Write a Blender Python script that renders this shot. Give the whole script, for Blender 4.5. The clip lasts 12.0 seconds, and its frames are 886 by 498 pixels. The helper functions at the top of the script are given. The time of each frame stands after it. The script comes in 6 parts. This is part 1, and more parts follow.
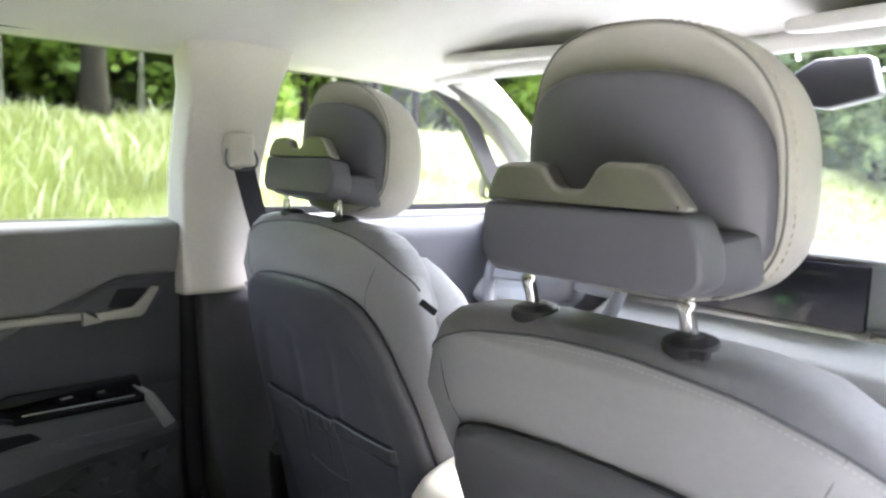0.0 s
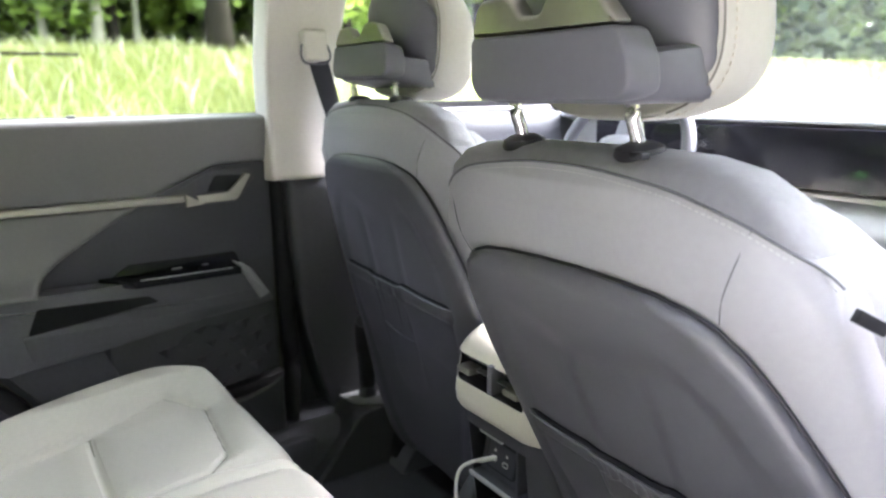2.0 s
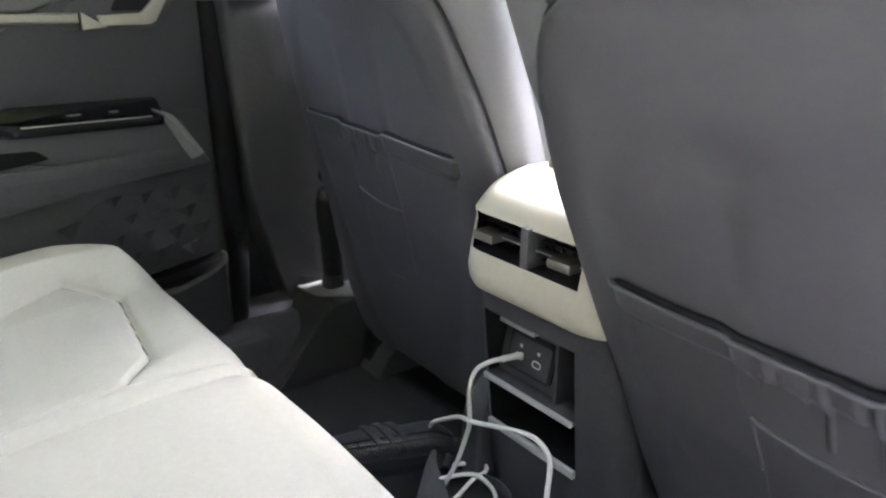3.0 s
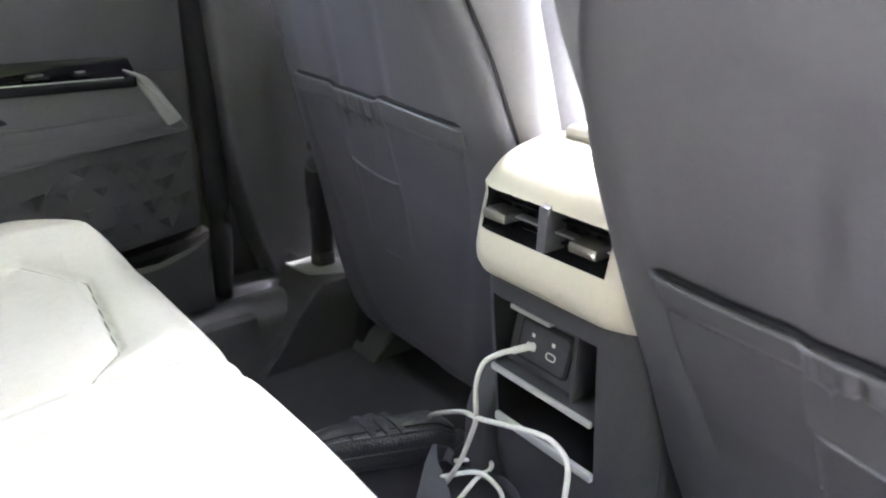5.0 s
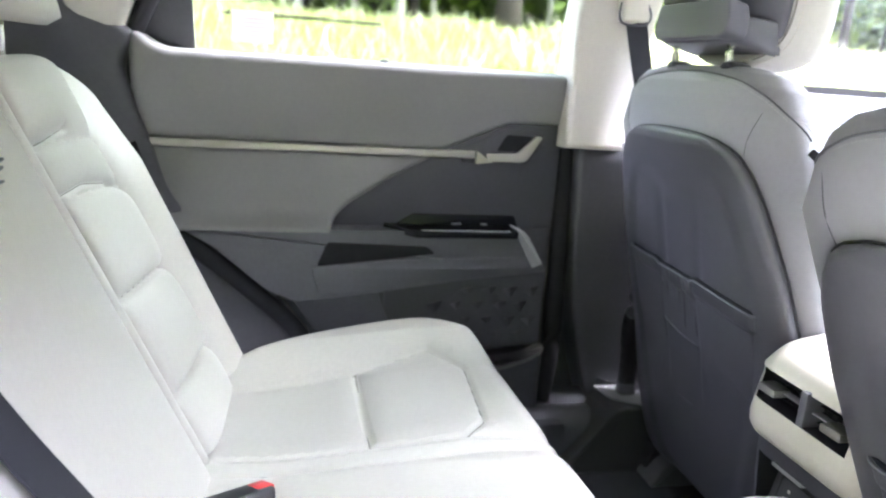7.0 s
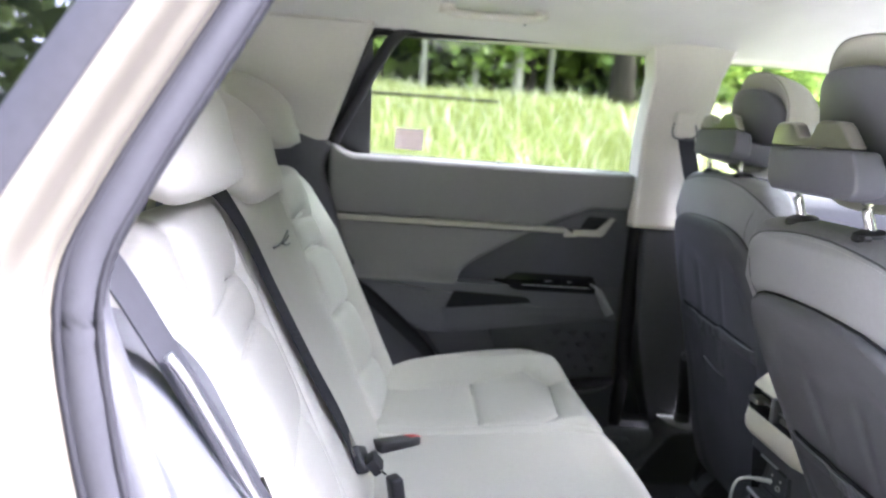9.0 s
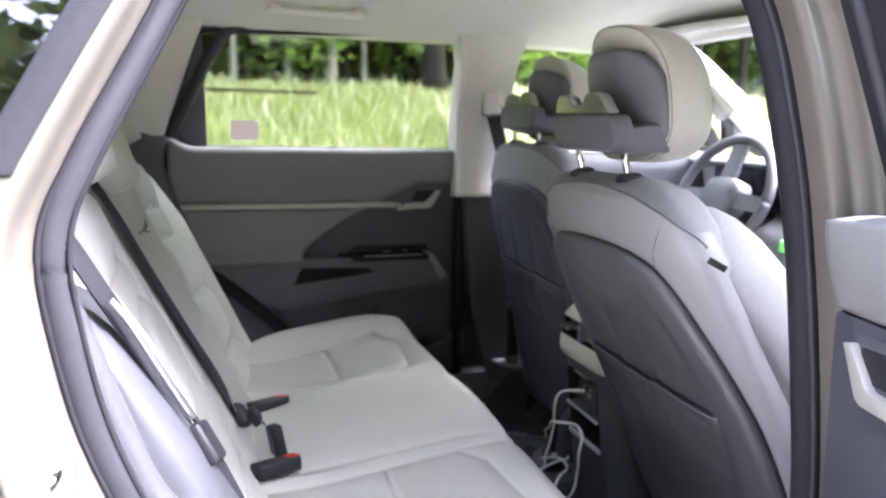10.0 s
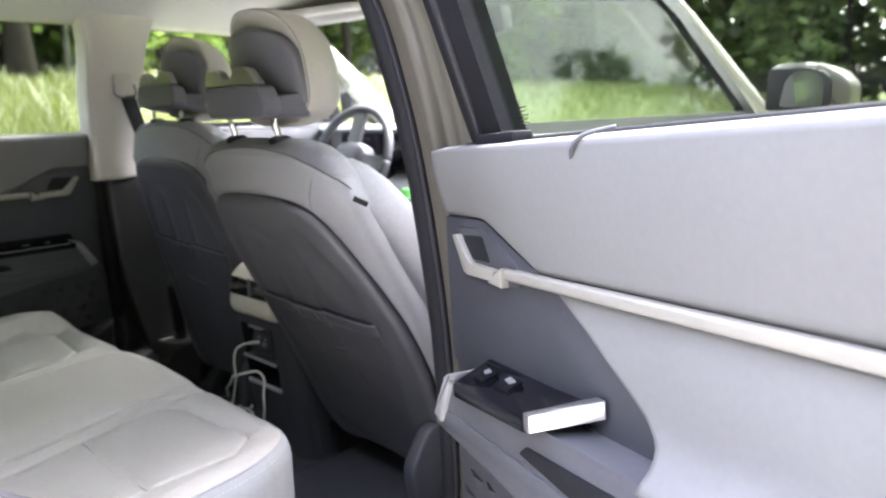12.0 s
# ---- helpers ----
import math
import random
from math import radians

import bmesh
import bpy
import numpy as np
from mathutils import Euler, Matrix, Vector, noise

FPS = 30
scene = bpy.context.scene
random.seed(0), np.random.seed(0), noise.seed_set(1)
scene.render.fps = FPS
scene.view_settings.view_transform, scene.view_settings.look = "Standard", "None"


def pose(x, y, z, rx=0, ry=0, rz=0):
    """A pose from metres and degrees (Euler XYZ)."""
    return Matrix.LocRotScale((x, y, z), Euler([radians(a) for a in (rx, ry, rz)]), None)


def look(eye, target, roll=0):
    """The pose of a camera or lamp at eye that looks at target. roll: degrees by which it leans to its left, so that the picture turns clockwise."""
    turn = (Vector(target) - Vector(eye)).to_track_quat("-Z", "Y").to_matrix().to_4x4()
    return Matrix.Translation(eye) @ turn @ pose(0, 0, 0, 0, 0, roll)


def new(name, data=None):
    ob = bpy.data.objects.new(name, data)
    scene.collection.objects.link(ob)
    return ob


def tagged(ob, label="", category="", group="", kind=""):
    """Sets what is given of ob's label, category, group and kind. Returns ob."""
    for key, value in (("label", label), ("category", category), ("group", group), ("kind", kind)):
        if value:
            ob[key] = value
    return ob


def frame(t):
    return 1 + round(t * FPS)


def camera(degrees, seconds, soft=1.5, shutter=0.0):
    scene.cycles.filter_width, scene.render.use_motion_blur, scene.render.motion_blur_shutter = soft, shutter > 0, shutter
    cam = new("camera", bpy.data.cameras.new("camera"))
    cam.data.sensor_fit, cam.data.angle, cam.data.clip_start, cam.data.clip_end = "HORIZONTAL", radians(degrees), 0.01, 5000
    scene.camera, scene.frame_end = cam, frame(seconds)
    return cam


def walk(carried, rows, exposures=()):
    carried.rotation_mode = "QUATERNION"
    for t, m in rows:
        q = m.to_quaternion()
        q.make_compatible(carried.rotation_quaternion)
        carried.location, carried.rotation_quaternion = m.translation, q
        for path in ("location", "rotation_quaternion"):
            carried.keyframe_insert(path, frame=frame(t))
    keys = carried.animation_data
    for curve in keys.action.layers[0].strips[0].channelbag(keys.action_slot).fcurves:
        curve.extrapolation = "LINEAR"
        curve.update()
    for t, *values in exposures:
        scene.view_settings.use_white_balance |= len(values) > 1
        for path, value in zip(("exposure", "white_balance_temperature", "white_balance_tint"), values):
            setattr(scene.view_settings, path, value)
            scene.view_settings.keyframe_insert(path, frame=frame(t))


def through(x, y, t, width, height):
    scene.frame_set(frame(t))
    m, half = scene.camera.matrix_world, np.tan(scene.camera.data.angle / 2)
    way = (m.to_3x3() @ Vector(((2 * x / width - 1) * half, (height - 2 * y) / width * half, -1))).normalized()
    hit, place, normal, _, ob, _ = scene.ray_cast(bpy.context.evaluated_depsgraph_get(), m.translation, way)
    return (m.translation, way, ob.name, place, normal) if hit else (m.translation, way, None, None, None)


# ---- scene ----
cam = camera(63.1, 12.0, 2.0)
cam.data.dof.use_dof, cam.data.dof.focus_distance, cam.data.dof.aperture_fstop = True, 0.80, 5.6
PATH = [
    (0, (0.648, 0.070, 1.318), (-0.805, 1.424, 1.084), 1.7),
    (0.5, (0.671, 0.055, 1.275), (-0.804, 1.377, 1.003), 2.3),
    (1, (0.733, 0.062, 1.255), (-0.820, 1.277, 0.922), 2.3),
    (1.5, (0.808, 0.091, 1.251), (-0.812, 1.203, 0.879), 1.1),
    (2, (0.807, 0.095, 1.242), (-0.824, 1.168, 0.808), -0.7),
    (2.5, (0.670, 0.085, 1.146), (-0.869, 1.240, 0.599), 0.8),
    (3, (0.506, 0.201, 1.069), (-0.978, 1.355, 0.390), 0.3),
    (3.5, (0.392, 0.252, 1.045), (-1.033, 1.467, 0.341), 0.5),
    (5.3, (0.447, 0.231, 1.051), (-1.000, 1.378, 0.282), 1.5),
    (5.5, (0.474, 0.210, 1.056), (-1.007, 1.332, 0.317), 1.7),
    (6, (0.541, 0.159, 1.076), (-1.061, 1.156, 0.412), 1.6),
    (6.5, (0.622, 0.111, 1.141), (-1.135, 0.875, 0.569), 2.8),
    (7, (0.691, 0.071, 1.190), (-1.195, 0.524, 0.707), 4.0),
    (7.5, (0.794, 0.033, 1.240), (-1.173, 0.111, 0.883), 4.7),
    (9.3, (1.292, -0.021, 1.280), (-0.674, 0.172, 0.968), 3.9),
    (9.5, (1.335, -0.034, 1.273), (-0.618, 0.260, 0.957), 3.2),
    (10, (1.408, -0.071, 1.265), (-0.469, 0.534, 0.929), 1.1),
    (10.5, (1.464, -0.151, 1.250), (-0.230, 0.850, 0.891), -1.0),
    (11, (1.506, -0.203, 1.233), (-0.016, 1.035, 0.845), -2.2),
    (11.5, (1.553, -0.238, 1.227), (0.129, 1.104, 0.816), -2.1),
    (12, (1.560, -0.225, 1.239), (0.209, 1.200, 0.855), -1.6),
]
EXPOSURES = [(0, 5.4, 6050, 22), (1.5, 5.75, 6050, 22), (2.5, 5.65, 6150, 22), (3.5, 6.3, 6150, 23), (5.5, 6.65, 6150, 24), (6.5, 6.35, 6000, 25), (7.5, 6.3, 5800, 25), (9.5, 5.3, 5850, 25), (10.5, 5.05, 6000, 24), (12, 4.85, 6200, 22)]
walk(cam, [(t, look(eye, target, roll)) for t, eye, target, roll in PATH], EXPOSURES)
# ---- light ----
world = bpy.data.worlds.new("sky")
scene.world = world
world.use_nodes = True
sky = world.node_tree.nodes.new("ShaderNodeTexSky")
sky.sky_type, sky.sun_disc = "NISHITA", False
sky.sun_elevation, sky.sun_rotation = radians(53), radians(6)
sky.air_density, sky.dust_density, sky.ozone_density = 1.0, 3.5, 1.0
back = world.node_tree.nodes["Background"]
thin_cloud = world.node_tree.nodes.new("ShaderNodeHueSaturation")
thin_cloud.inputs["Saturation"].default_value = 0.38
world.node_tree.links.new(sky.outputs["Color"], thin_cloud.inputs["Color"])
world.node_tree.links.new(thin_cloud.outputs["Color"], back.inputs["Color"])
back.inputs["Strength"].default_value = 0.15
sun_data = bpy.data.lights.new("sun", "SUN")
sun_data.energy, sun_data.angle, sun_data.color = 0.42, radians(26), (1.0, 0.98, 0.95)
sun = new("sun", sun_data)
sun.matrix_world = look((0.6, 6.0, 8), (0, 0, 0))


# ---- materials ----
def material(name, color, rough=0.5, metal=0.0, var=0.12, scale=6.0, bump=0.0, bump_scale=400.0, grain="noise", coat=0.0, spec=0.5, rough_var=0.08, sheen=0.0):
    """A surface with colour drift at two scales, uneven gloss and fine relief."""
    m = bpy.data.materials.new(name)
    m.use_nodes = True
    nt = m.node_tree
    n, l = nt.nodes, nt.links
    bs = n["Principled BSDF"]
    tc = n.new("ShaderNodeTexCoord")
    n1, n2 = n.new("ShaderNodeTexNoise"), n.new("ShaderNodeTexNoise")
    n1.inputs["Scale"].default_value, n1.inputs["Detail"].default_value = scale, 4
    n2.inputs["Scale"].default_value, n2.inputs["Detail"].default_value = scale * 22, 3
    for q in (n1, n2):
        l.new(tc.outputs["Object"], q.inputs["Vector"])
    add = n.new("ShaderNodeMath")
    add.operation = "ADD"
    l.new(n1.outputs["Fac"], add.inputs[0])
    l.new(n2.outputs["Fac"], add.inputs[1])
    mp = n.new("ShaderNodeMapRange")
    mp.inputs["From Min"].default_value, mp.inputs["From Max"].default_value = 0.6, 1.4
    mp.inputs["To Min"].default_value, mp.inputs["To Max"].default_value = 1 - var, 1 + var
    l.new(add.outputs[0], mp.inputs["Value"])
    mul = n.new("ShaderNodeVectorMath")
    mul.operation = "SCALE"
    mul.inputs[0].default_value = color
    l.new(mp.outputs[0], mul.inputs["Scale"])
    l.new(mul.outputs[0], bs.inputs["Base Color"])
    rr = n.new("ShaderNodeMapRange")
    rr.inputs["From Min"].default_value, rr.inputs["From Max"].default_value = 0.3, 0.7
    rr.inputs["To Min"].default_value, rr.inputs["To Max"].default_value = max(0.02, rough - rough_var), min(1, rough + rough_var)
    l.new(n1.outputs["Fac"], rr.inputs["Value"])
    l.new(rr.outputs[0], bs.inputs["Roughness"])
    bs.inputs["Metallic"].default_value = metal
    bs.inputs["Specular IOR Level"].default_value = spec
    bs.inputs["Coat Weight"].default_value = coat
    bs.inputs["Coat Roughness"].default_value = 0.06
    if bump:
        if grain == "leather":
            t = n.new("ShaderNodeTexVoronoi")
            t.inputs["Scale"].default_value = bump_scale
            out = t.outputs["Distance"]
        elif grain == "rib":
            t = n.new("ShaderNodeTexWave")
            t.bands_direction = "DIAGONAL"
            t.inputs["Scale"].default_value, t.inputs["Distortion"].default_value = bump_scale, 0.6
            out = t.outputs["Fac"]
        else:
            t = n.new("ShaderNodeTexNoise")
            t.inputs["Scale"].default_value, t.inputs["Detail"].default_value = bump_scale, 3
            out = t.outputs["Fac"]
        l.new(tc.outputs["Object"], t.inputs["Vector"])
        b = n.new("ShaderNodeBump")
        b.inputs["Strength"].default_value, b.inputs["Distance"].default_value = bump, 0.001
        l.new(out, b.inputs["Height"])
        l.new(b.outputs[0], bs.inputs["Normal"])
    return m


def glass_material(name, tint, rough=0.0, least=0.012, most=0.22):
    m = bpy.data.materials.new(name)
    m.use_nodes = True
    n, l = m.node_tree.nodes, m.node_tree.links
    for q in list(n):
        if q.type == "BSDF_PRINCIPLED":
            n.remove(q)
    tr, gl, mx = n.new("ShaderNodeBsdfTransparent"), n.new("ShaderNodeBsdfGlossy"), n.new("ShaderNodeMixShader")
    lw, pw, fr = n.new("ShaderNodeLayerWeight"), n.new("ShaderNodeMath"), n.new("ShaderNodeMapRange")
    pw.operation = "POWER"
    pw.inputs[1].default_value = 5.0
    fr.inputs["To Min"].default_value, fr.inputs["To Max"].default_value = least, most
    lw.inputs["Blend"].default_value = 0.5
    l.new(lw.outputs["Facing"], pw.inputs[0])
    l.new(pw.outputs[0], fr.inputs["Value"])
    tr.inputs["Color"].default_value = (*tint, 1)
    gl.inputs["Roughness"].default_value = rough
    l.new(fr.outputs[0], mx.inputs[0])
    l.new(tr.outputs[0], mx.inputs[1])
    l.new(gl.outputs[0], mx.inputs[2])
    l.new(mx.outputs[0], n["Material Output"].inputs["Surface"])
    return m


CREAM = material("cream leather", (0.45, 0.436, 0.394), 0.42, var=0.05, bump=0.25, bump_scale=900, grain="leather")
CREAM_RIB = material("cream perforated leather", (0.435, 0.42, 0.38), 0.5, var=0.05, bump=0.6, bump_scale=240, grain="rib")
GREY = material("grey leather", (0.295, 0.294, 0.306), 0.45, var=0.05, bump=0.25, bump_scale=900, grain="leather")
GREY_TEX = material("grey textured fabric", (0.30, 0.297, 0.315), 0.6, var=0.1, bump=0.9, bump_scale=420, grain="rib")
GREY_DOOR = material("grey door cloth", (0.172, 0.172, 0.171), 0.5, var=0.06, bump=0.25, bump_scale=900)
GREY_PALE = material("pale grey leather", (0.275, 0.28, 0.285), 0.45, var=0.06, bump=0.25, bump_scale=900, grain="leather")
BEZEL = material("dark slate bezel", (0.054, 0.056, 0.066), 0.5, var=0.12, bump=0.25, bump_scale=700, grain="leather")
WING = material("blue grey wing vinyl", (0.072, 0.075, 0.084), 0.45, var=0.07, bump=0.25, bump_scale=900, grain="leather")
SHELL = material("charcoal moulded shell", (0.112, 0.112, 0.130), 0.42, var=0.05, bump=0.12, bump_scale=900)
CHARCOAL = material("charcoal vinyl", (0.078, 0.078, 0.087), 0.39, spec=0.85, rough_var=0.05, var=0.10, bump=0.3, bump_scale=800, grain="leather")
DARK = material("dark grained plastic", (0.058, 0.059, 0.067), 0.5, var=0.15, bump=0.3, bump_scale=700, grain="leather")
SLATE = material("slate plastic", (0.092, 0.094, 0.106), 0.42, var=0.12, bump=0.25, bump_scale=700, grain="leather")
BLACK = material("matte black", (0.012, 0.012, 0.015), 0.5, var=0.2)
FRAME = material("matte black window frame", (0.014, 0.014, 0.017), 0.7, var=0.2, spec=0.2)
HEM = material("glossy charcoal piping", (0.10, 0.10, 0.112), 0.36, rough_var=0.03, var=0.1, spec=0.8)
GLOSS = material("piano black", (0.007, 0.007, 0.010), 0.12, var=0.1, spec=0.25)
RUBBER = material("black rubber seal", (0.024, 0.024, 0.029), 0.6, spec=0.35, var=0.15, bump=0.2, bump_scale=300)
CARPET = material("charcoal carpet", (0.050, 0.051, 0.059), 0.95, var=0.3, scale=30, bump=1.0, bump_scale=900)
CREAM_PL = material("cream plastic", (0.56, 0.53, 0.445), 0.38, var=0.04, bump=0.12, bump_scale=900)
PILLAR = material("warm grey pillar plastic", (0.54, 0.515, 0.47), 0.6, var=0.05, bump=0.2, bump_scale=600)
LINING = material("headliner cloth", (0.58, 0.565, 0.545), 0.9, var=0.06, scale=12, bump=0.5, bump_scale=1200)
CHROME = material("chrome", (0.75, 0.74, 0.72), 0.14, 1.0, var=0.03)
SATIN_PL = material("pale satin plastic", (0.46, 0.46, 0.47), 0.35, var=0.04)
SEAM_C = material("sewn seam shade", (0.20, 0.19, 0.17), 0.8, var=0.05)
SATIN = material("satin champagne metal", (0.36, 0.35, 0.31), 0.32, 1.0, var=0.05)
SILVER = material("satin silver", (0.55, 0.55, 0.55), 0.38, 1.0, rough_var=0.02, var=0.04)
TRIM = material("pale champagne trim", (0.40, 0.385, 0.34), 0.36, 0.4, rough_var=0.02, var=0.04)
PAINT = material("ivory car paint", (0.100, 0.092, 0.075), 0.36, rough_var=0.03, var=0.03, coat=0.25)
DASH_TOP = material("pale grey dash", (0.32, 0.33, 0.33), 0.6, var=0.06, bump=0.2)
WEBBING = material("dark belt webbing", (0.026, 0.027, 0.033), 0.7, spec=0.2, var=0.12, bump=0.7, bump_scale=500, grain="rib")
STRAP = material("woven strap", (0.105, 0.107, 0.118), 0.55, var=0.12, bump=0.7, bump_scale=500, grain="rib")
RED = material("red button", (0.55, 0.03, 0.03), 0.35, var=0.05)
WHITE_PL = material("white cable plastic", (0.78, 0.77, 0.74), 0.45, var=0.04)
STITCH = material("pale stitching", (0.42, 0.42, 0.43), 0.7, var=0.1)
STITCH_C = material("warm stitching", (0.50, 0.46, 0.38), 0.7, var=0.1)
BAG = material("worn black leather", (0.065, 0.066, 0.074), 0.34, var=0.3, scale=25, bump=0.9, bump_scale=260, grain="leather")
GREEN_PL = material("green cap plastic", (0.18, 0.62, 0.16), 0.4, var=0.05)
PAPER = material("sticker paper", (0.78, 0.74, 0.70), 0.6, var=0.04)
INK = material("print ink", (0.55, 0.47, 0.46), 0.6)
GLASS = glass_material("window glass", (0.86, 0.89, 0.86))
GLASS_TINT = glass_material("tinted rear glass", (0.54, 0.58, 0.52), 0.0, 0.012, 0.10)
GLASS_DARK = glass_material("privacy glass", (0.35, 0.36, 0.36), 0.0, 0.10, 0.8)
MIRROR = material("mirror", (0.85, 0.85, 0.85), 0.02, 1.0, var=0.0, rough_var=0.0)
BARK_PALE = material("pale tree bark", (0.26, 0.24, 0.20), 0.9, var=0.3, scale=4, bump=1.0, bump_scale=30)
BARK = material("tree bark", (0.024, 0.020, 0.016), 0.95, spec=0.1, var=0.35, scale=5, bump=1.0, bump_scale=30)
# Kept pale to throw light up into the cabin.
BOUNCE_GROUND = material("pale bounce ground", (0.32, 0.31, 0.285), 0.95, var=0.3, scale=4, bump=1.0, bump_scale=60)
SOIL = material("meadow ground", (0.13, 0.155, 0.04), 0.95, var=0.35, scale=0.7)


def leaf_material(name, dark, light, through=0.4):
    m = bpy.data.materials.new(name)
    m.use_nodes = True
    n, l = m.node_tree.nodes, m.node_tree.links
    bs = n["Principled BSDF"]
    geo, ramp = n.new("ShaderNodeNewGeometry"), n.new("ShaderNodeMix")
    ramp.data_type = "RGBA"
    ramp.inputs[6].default_value, ramp.inputs[7].default_value = (*dark, 1), (*light, 1)
    l.new(geo.outputs["Random Per Island"], ramp.inputs[0])
    l.new(ramp.outputs[2], bs.inputs["Base Color"])
    bs.inputs["Roughness"].default_value = 0.6
    tl, mx = n.new("ShaderNodeBsdfTranslucent"), n.new("ShaderNodeMixShader")
    l.new(ramp.outputs[2], tl.inputs["Color"])
    mx.inputs[0].default_value = through
    l.new(bs.outputs[0], mx.inputs[1])
    l.new(tl.outputs[0], mx.inputs[2])
    l.new(mx.outputs[0], n["Material Output"].inputs["Surface"])
    return m


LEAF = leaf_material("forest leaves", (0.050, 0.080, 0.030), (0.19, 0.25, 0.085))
# Brighter copy of the leaf colour with sunlight put into it.
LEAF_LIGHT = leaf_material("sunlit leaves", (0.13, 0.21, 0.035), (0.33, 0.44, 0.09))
BLADE = leaf_material("meadow grass", (0.12, 0.15, 0.035), (0.27, 0.285, 0.10), 0.45)
STICKER = leaf_material("sticker paper seen through", (0.46, 0.42, 0.40), (0.46, 0.42, 0.40), 0.6)
FLOWER = leaf_material("meadow flowers", (0.35, 0.36, 0.18), (0.55, 0.55, 0.45), 0.3)


# ---- builders ----
def obj(name, verts, faces, mat, parent=None, smooth=True, label=""):
    me = bpy.data.meshes.new(name)
    me.from_pydata([tuple(v) for v in verts], [], faces)
    bm = bmesh.new()
    bm.from_mesh(me)
    bmesh.ops.recalc_face_normals(bm, faces=bm.faces)
    bm.to_mesh(me)
    bm.free()
    return finish(name, me, mat, parent, smooth, label)


def finish(name, me, mat, parent, smooth, label):
    me.materials.append(mat)
    if smooth:
        me.polygons.foreach_set("use_smooth", [True] * len(me.polygons))
        if smooth == "edge":
            me.set_sharp_from_angle(angle=radians(35))
    ob = new(name, me)
    if parent is not None:
        ob.parent = parent
        ob.matrix_parent_inverse = root_inverse(parent)
    if label:
        ob["label"] = label
    return ob


def root_inverse(ob):
    return Matrix.Translation(ob.location).inverted() if ob.parent is None else Matrix.Identity(4)


def thing(name, base, label, category, group="", kind=""):
    e = new(name)
    e.location = base
    e.empty_display_size = 0.05
    return tagged(e, label, category, group, kind)


def from_bm(name, bm, mat, parent=None, smooth="edge", label=""):
    me = bpy.data.meshes.new(name)
    bmesh.ops.recalc_face_normals(bm, faces=bm.faces)
    bm.to_mesh(me)
    bm.free()
    return finish(name, me, mat, parent, smooth, label)


def rbox(name, lo, hi, mat, parent=None, r=0.004, seg=2, m=None, label=""):
    """A box with rounded edges; m: a pose for it."""
    bm = bmesh.new()
    bmesh.ops.create_cube(bm, size=1)
    c, s = (Vector(lo) + Vector(hi)) / 2, Vector(hi) - Vector(lo)
    for v in bm.verts:
        v.co = Vector((v.co.x * s.x, v.co.y * s.y, v.co.z * s.z)) + c
    if r:
        bmesh.ops.bevel(bm, geom=bm.edges[:], offset=min(r, min(s) * 0.49), segments=seg, affect="EDGES", profile=0.5)
    if m is not None:
        bm.transform(m)
    return from_bm(name, bm, mat, parent, "edge", label)


def rounded(pts, n=6, closed=True):
    """A smooth line through the points."""
    out, k = [], len(pts)
    P = [Vector(p) for p in pts]
    for i in range(k if closed else k - 1):
        a, b, c, d = (P[(i - 1) % k], P[i], P[(i + 1) % k], P[(i + 2) % k]) if closed else (P[max(i - 1, 0)], P[i], P[i + 1], P[min(i + 2, k - 1)])
        for j in range(n):
            t = j / n
            out.append(0.5 * (2 * b + (c - a) * t + (2 * a - 5 * b + 4 * c - d) * t * t + (3 * b - a - 3 * c + d) * t ** 3))
    if not closed:
        out.append(P[-1])
    return out


def fillet(pts, r, n=5):
    """A polygon (2D) with its corners rounded."""
    out, k = [], len(pts)
    for i in range(k):
        a, b, c = Vector(pts[i - 1]), Vector(pts[i]), Vector(pts[(i + 1) % k])
        u, v = a - b, c - b
        q = min(r, u.length * 0.45, v.length * 0.45)
        s, e = b + u.normalized() * q, b + v.normalized() * q
        for j in range(n + 1):
            t = j / n
            out.append((1 - t) ** 2 * s + 2 * t * (1 - t) * b + t * t * e)
    return out


def prism(name, pts, f, w0, w1, mat, parent=None, bevel=0.002, seg=2, label=""):
    """An outline (u, v) pushed from depth w0 to w1; f maps (u, v, w) to the world."""
    bm = bmesh.new()
    face = bm.faces.new([bm.verts.new((p[0], p[1], w0)) for p in pts])
    up = bmesh.ops.extrude_face_region(bm, geom=[face])
    tops = [g for g in up["geom"] if isinstance(g, bmesh.types.BMVert)]
    for v in tops:
        v.co.z = w1
    if bevel:
        rim = [e for e in bm.edges if abs(e.verts[0].co.z - e.verts[1].co.z) < 1e-6]
        bmesh.ops.bevel(bm, geom=rim, offset=bevel, segments=seg, affect="EDGES", profile=0.5)
    for v in bm.verts:
        v.co = Vector(f(*v.co))
    return from_bm(name, bm, mat, parent, "edge", label)


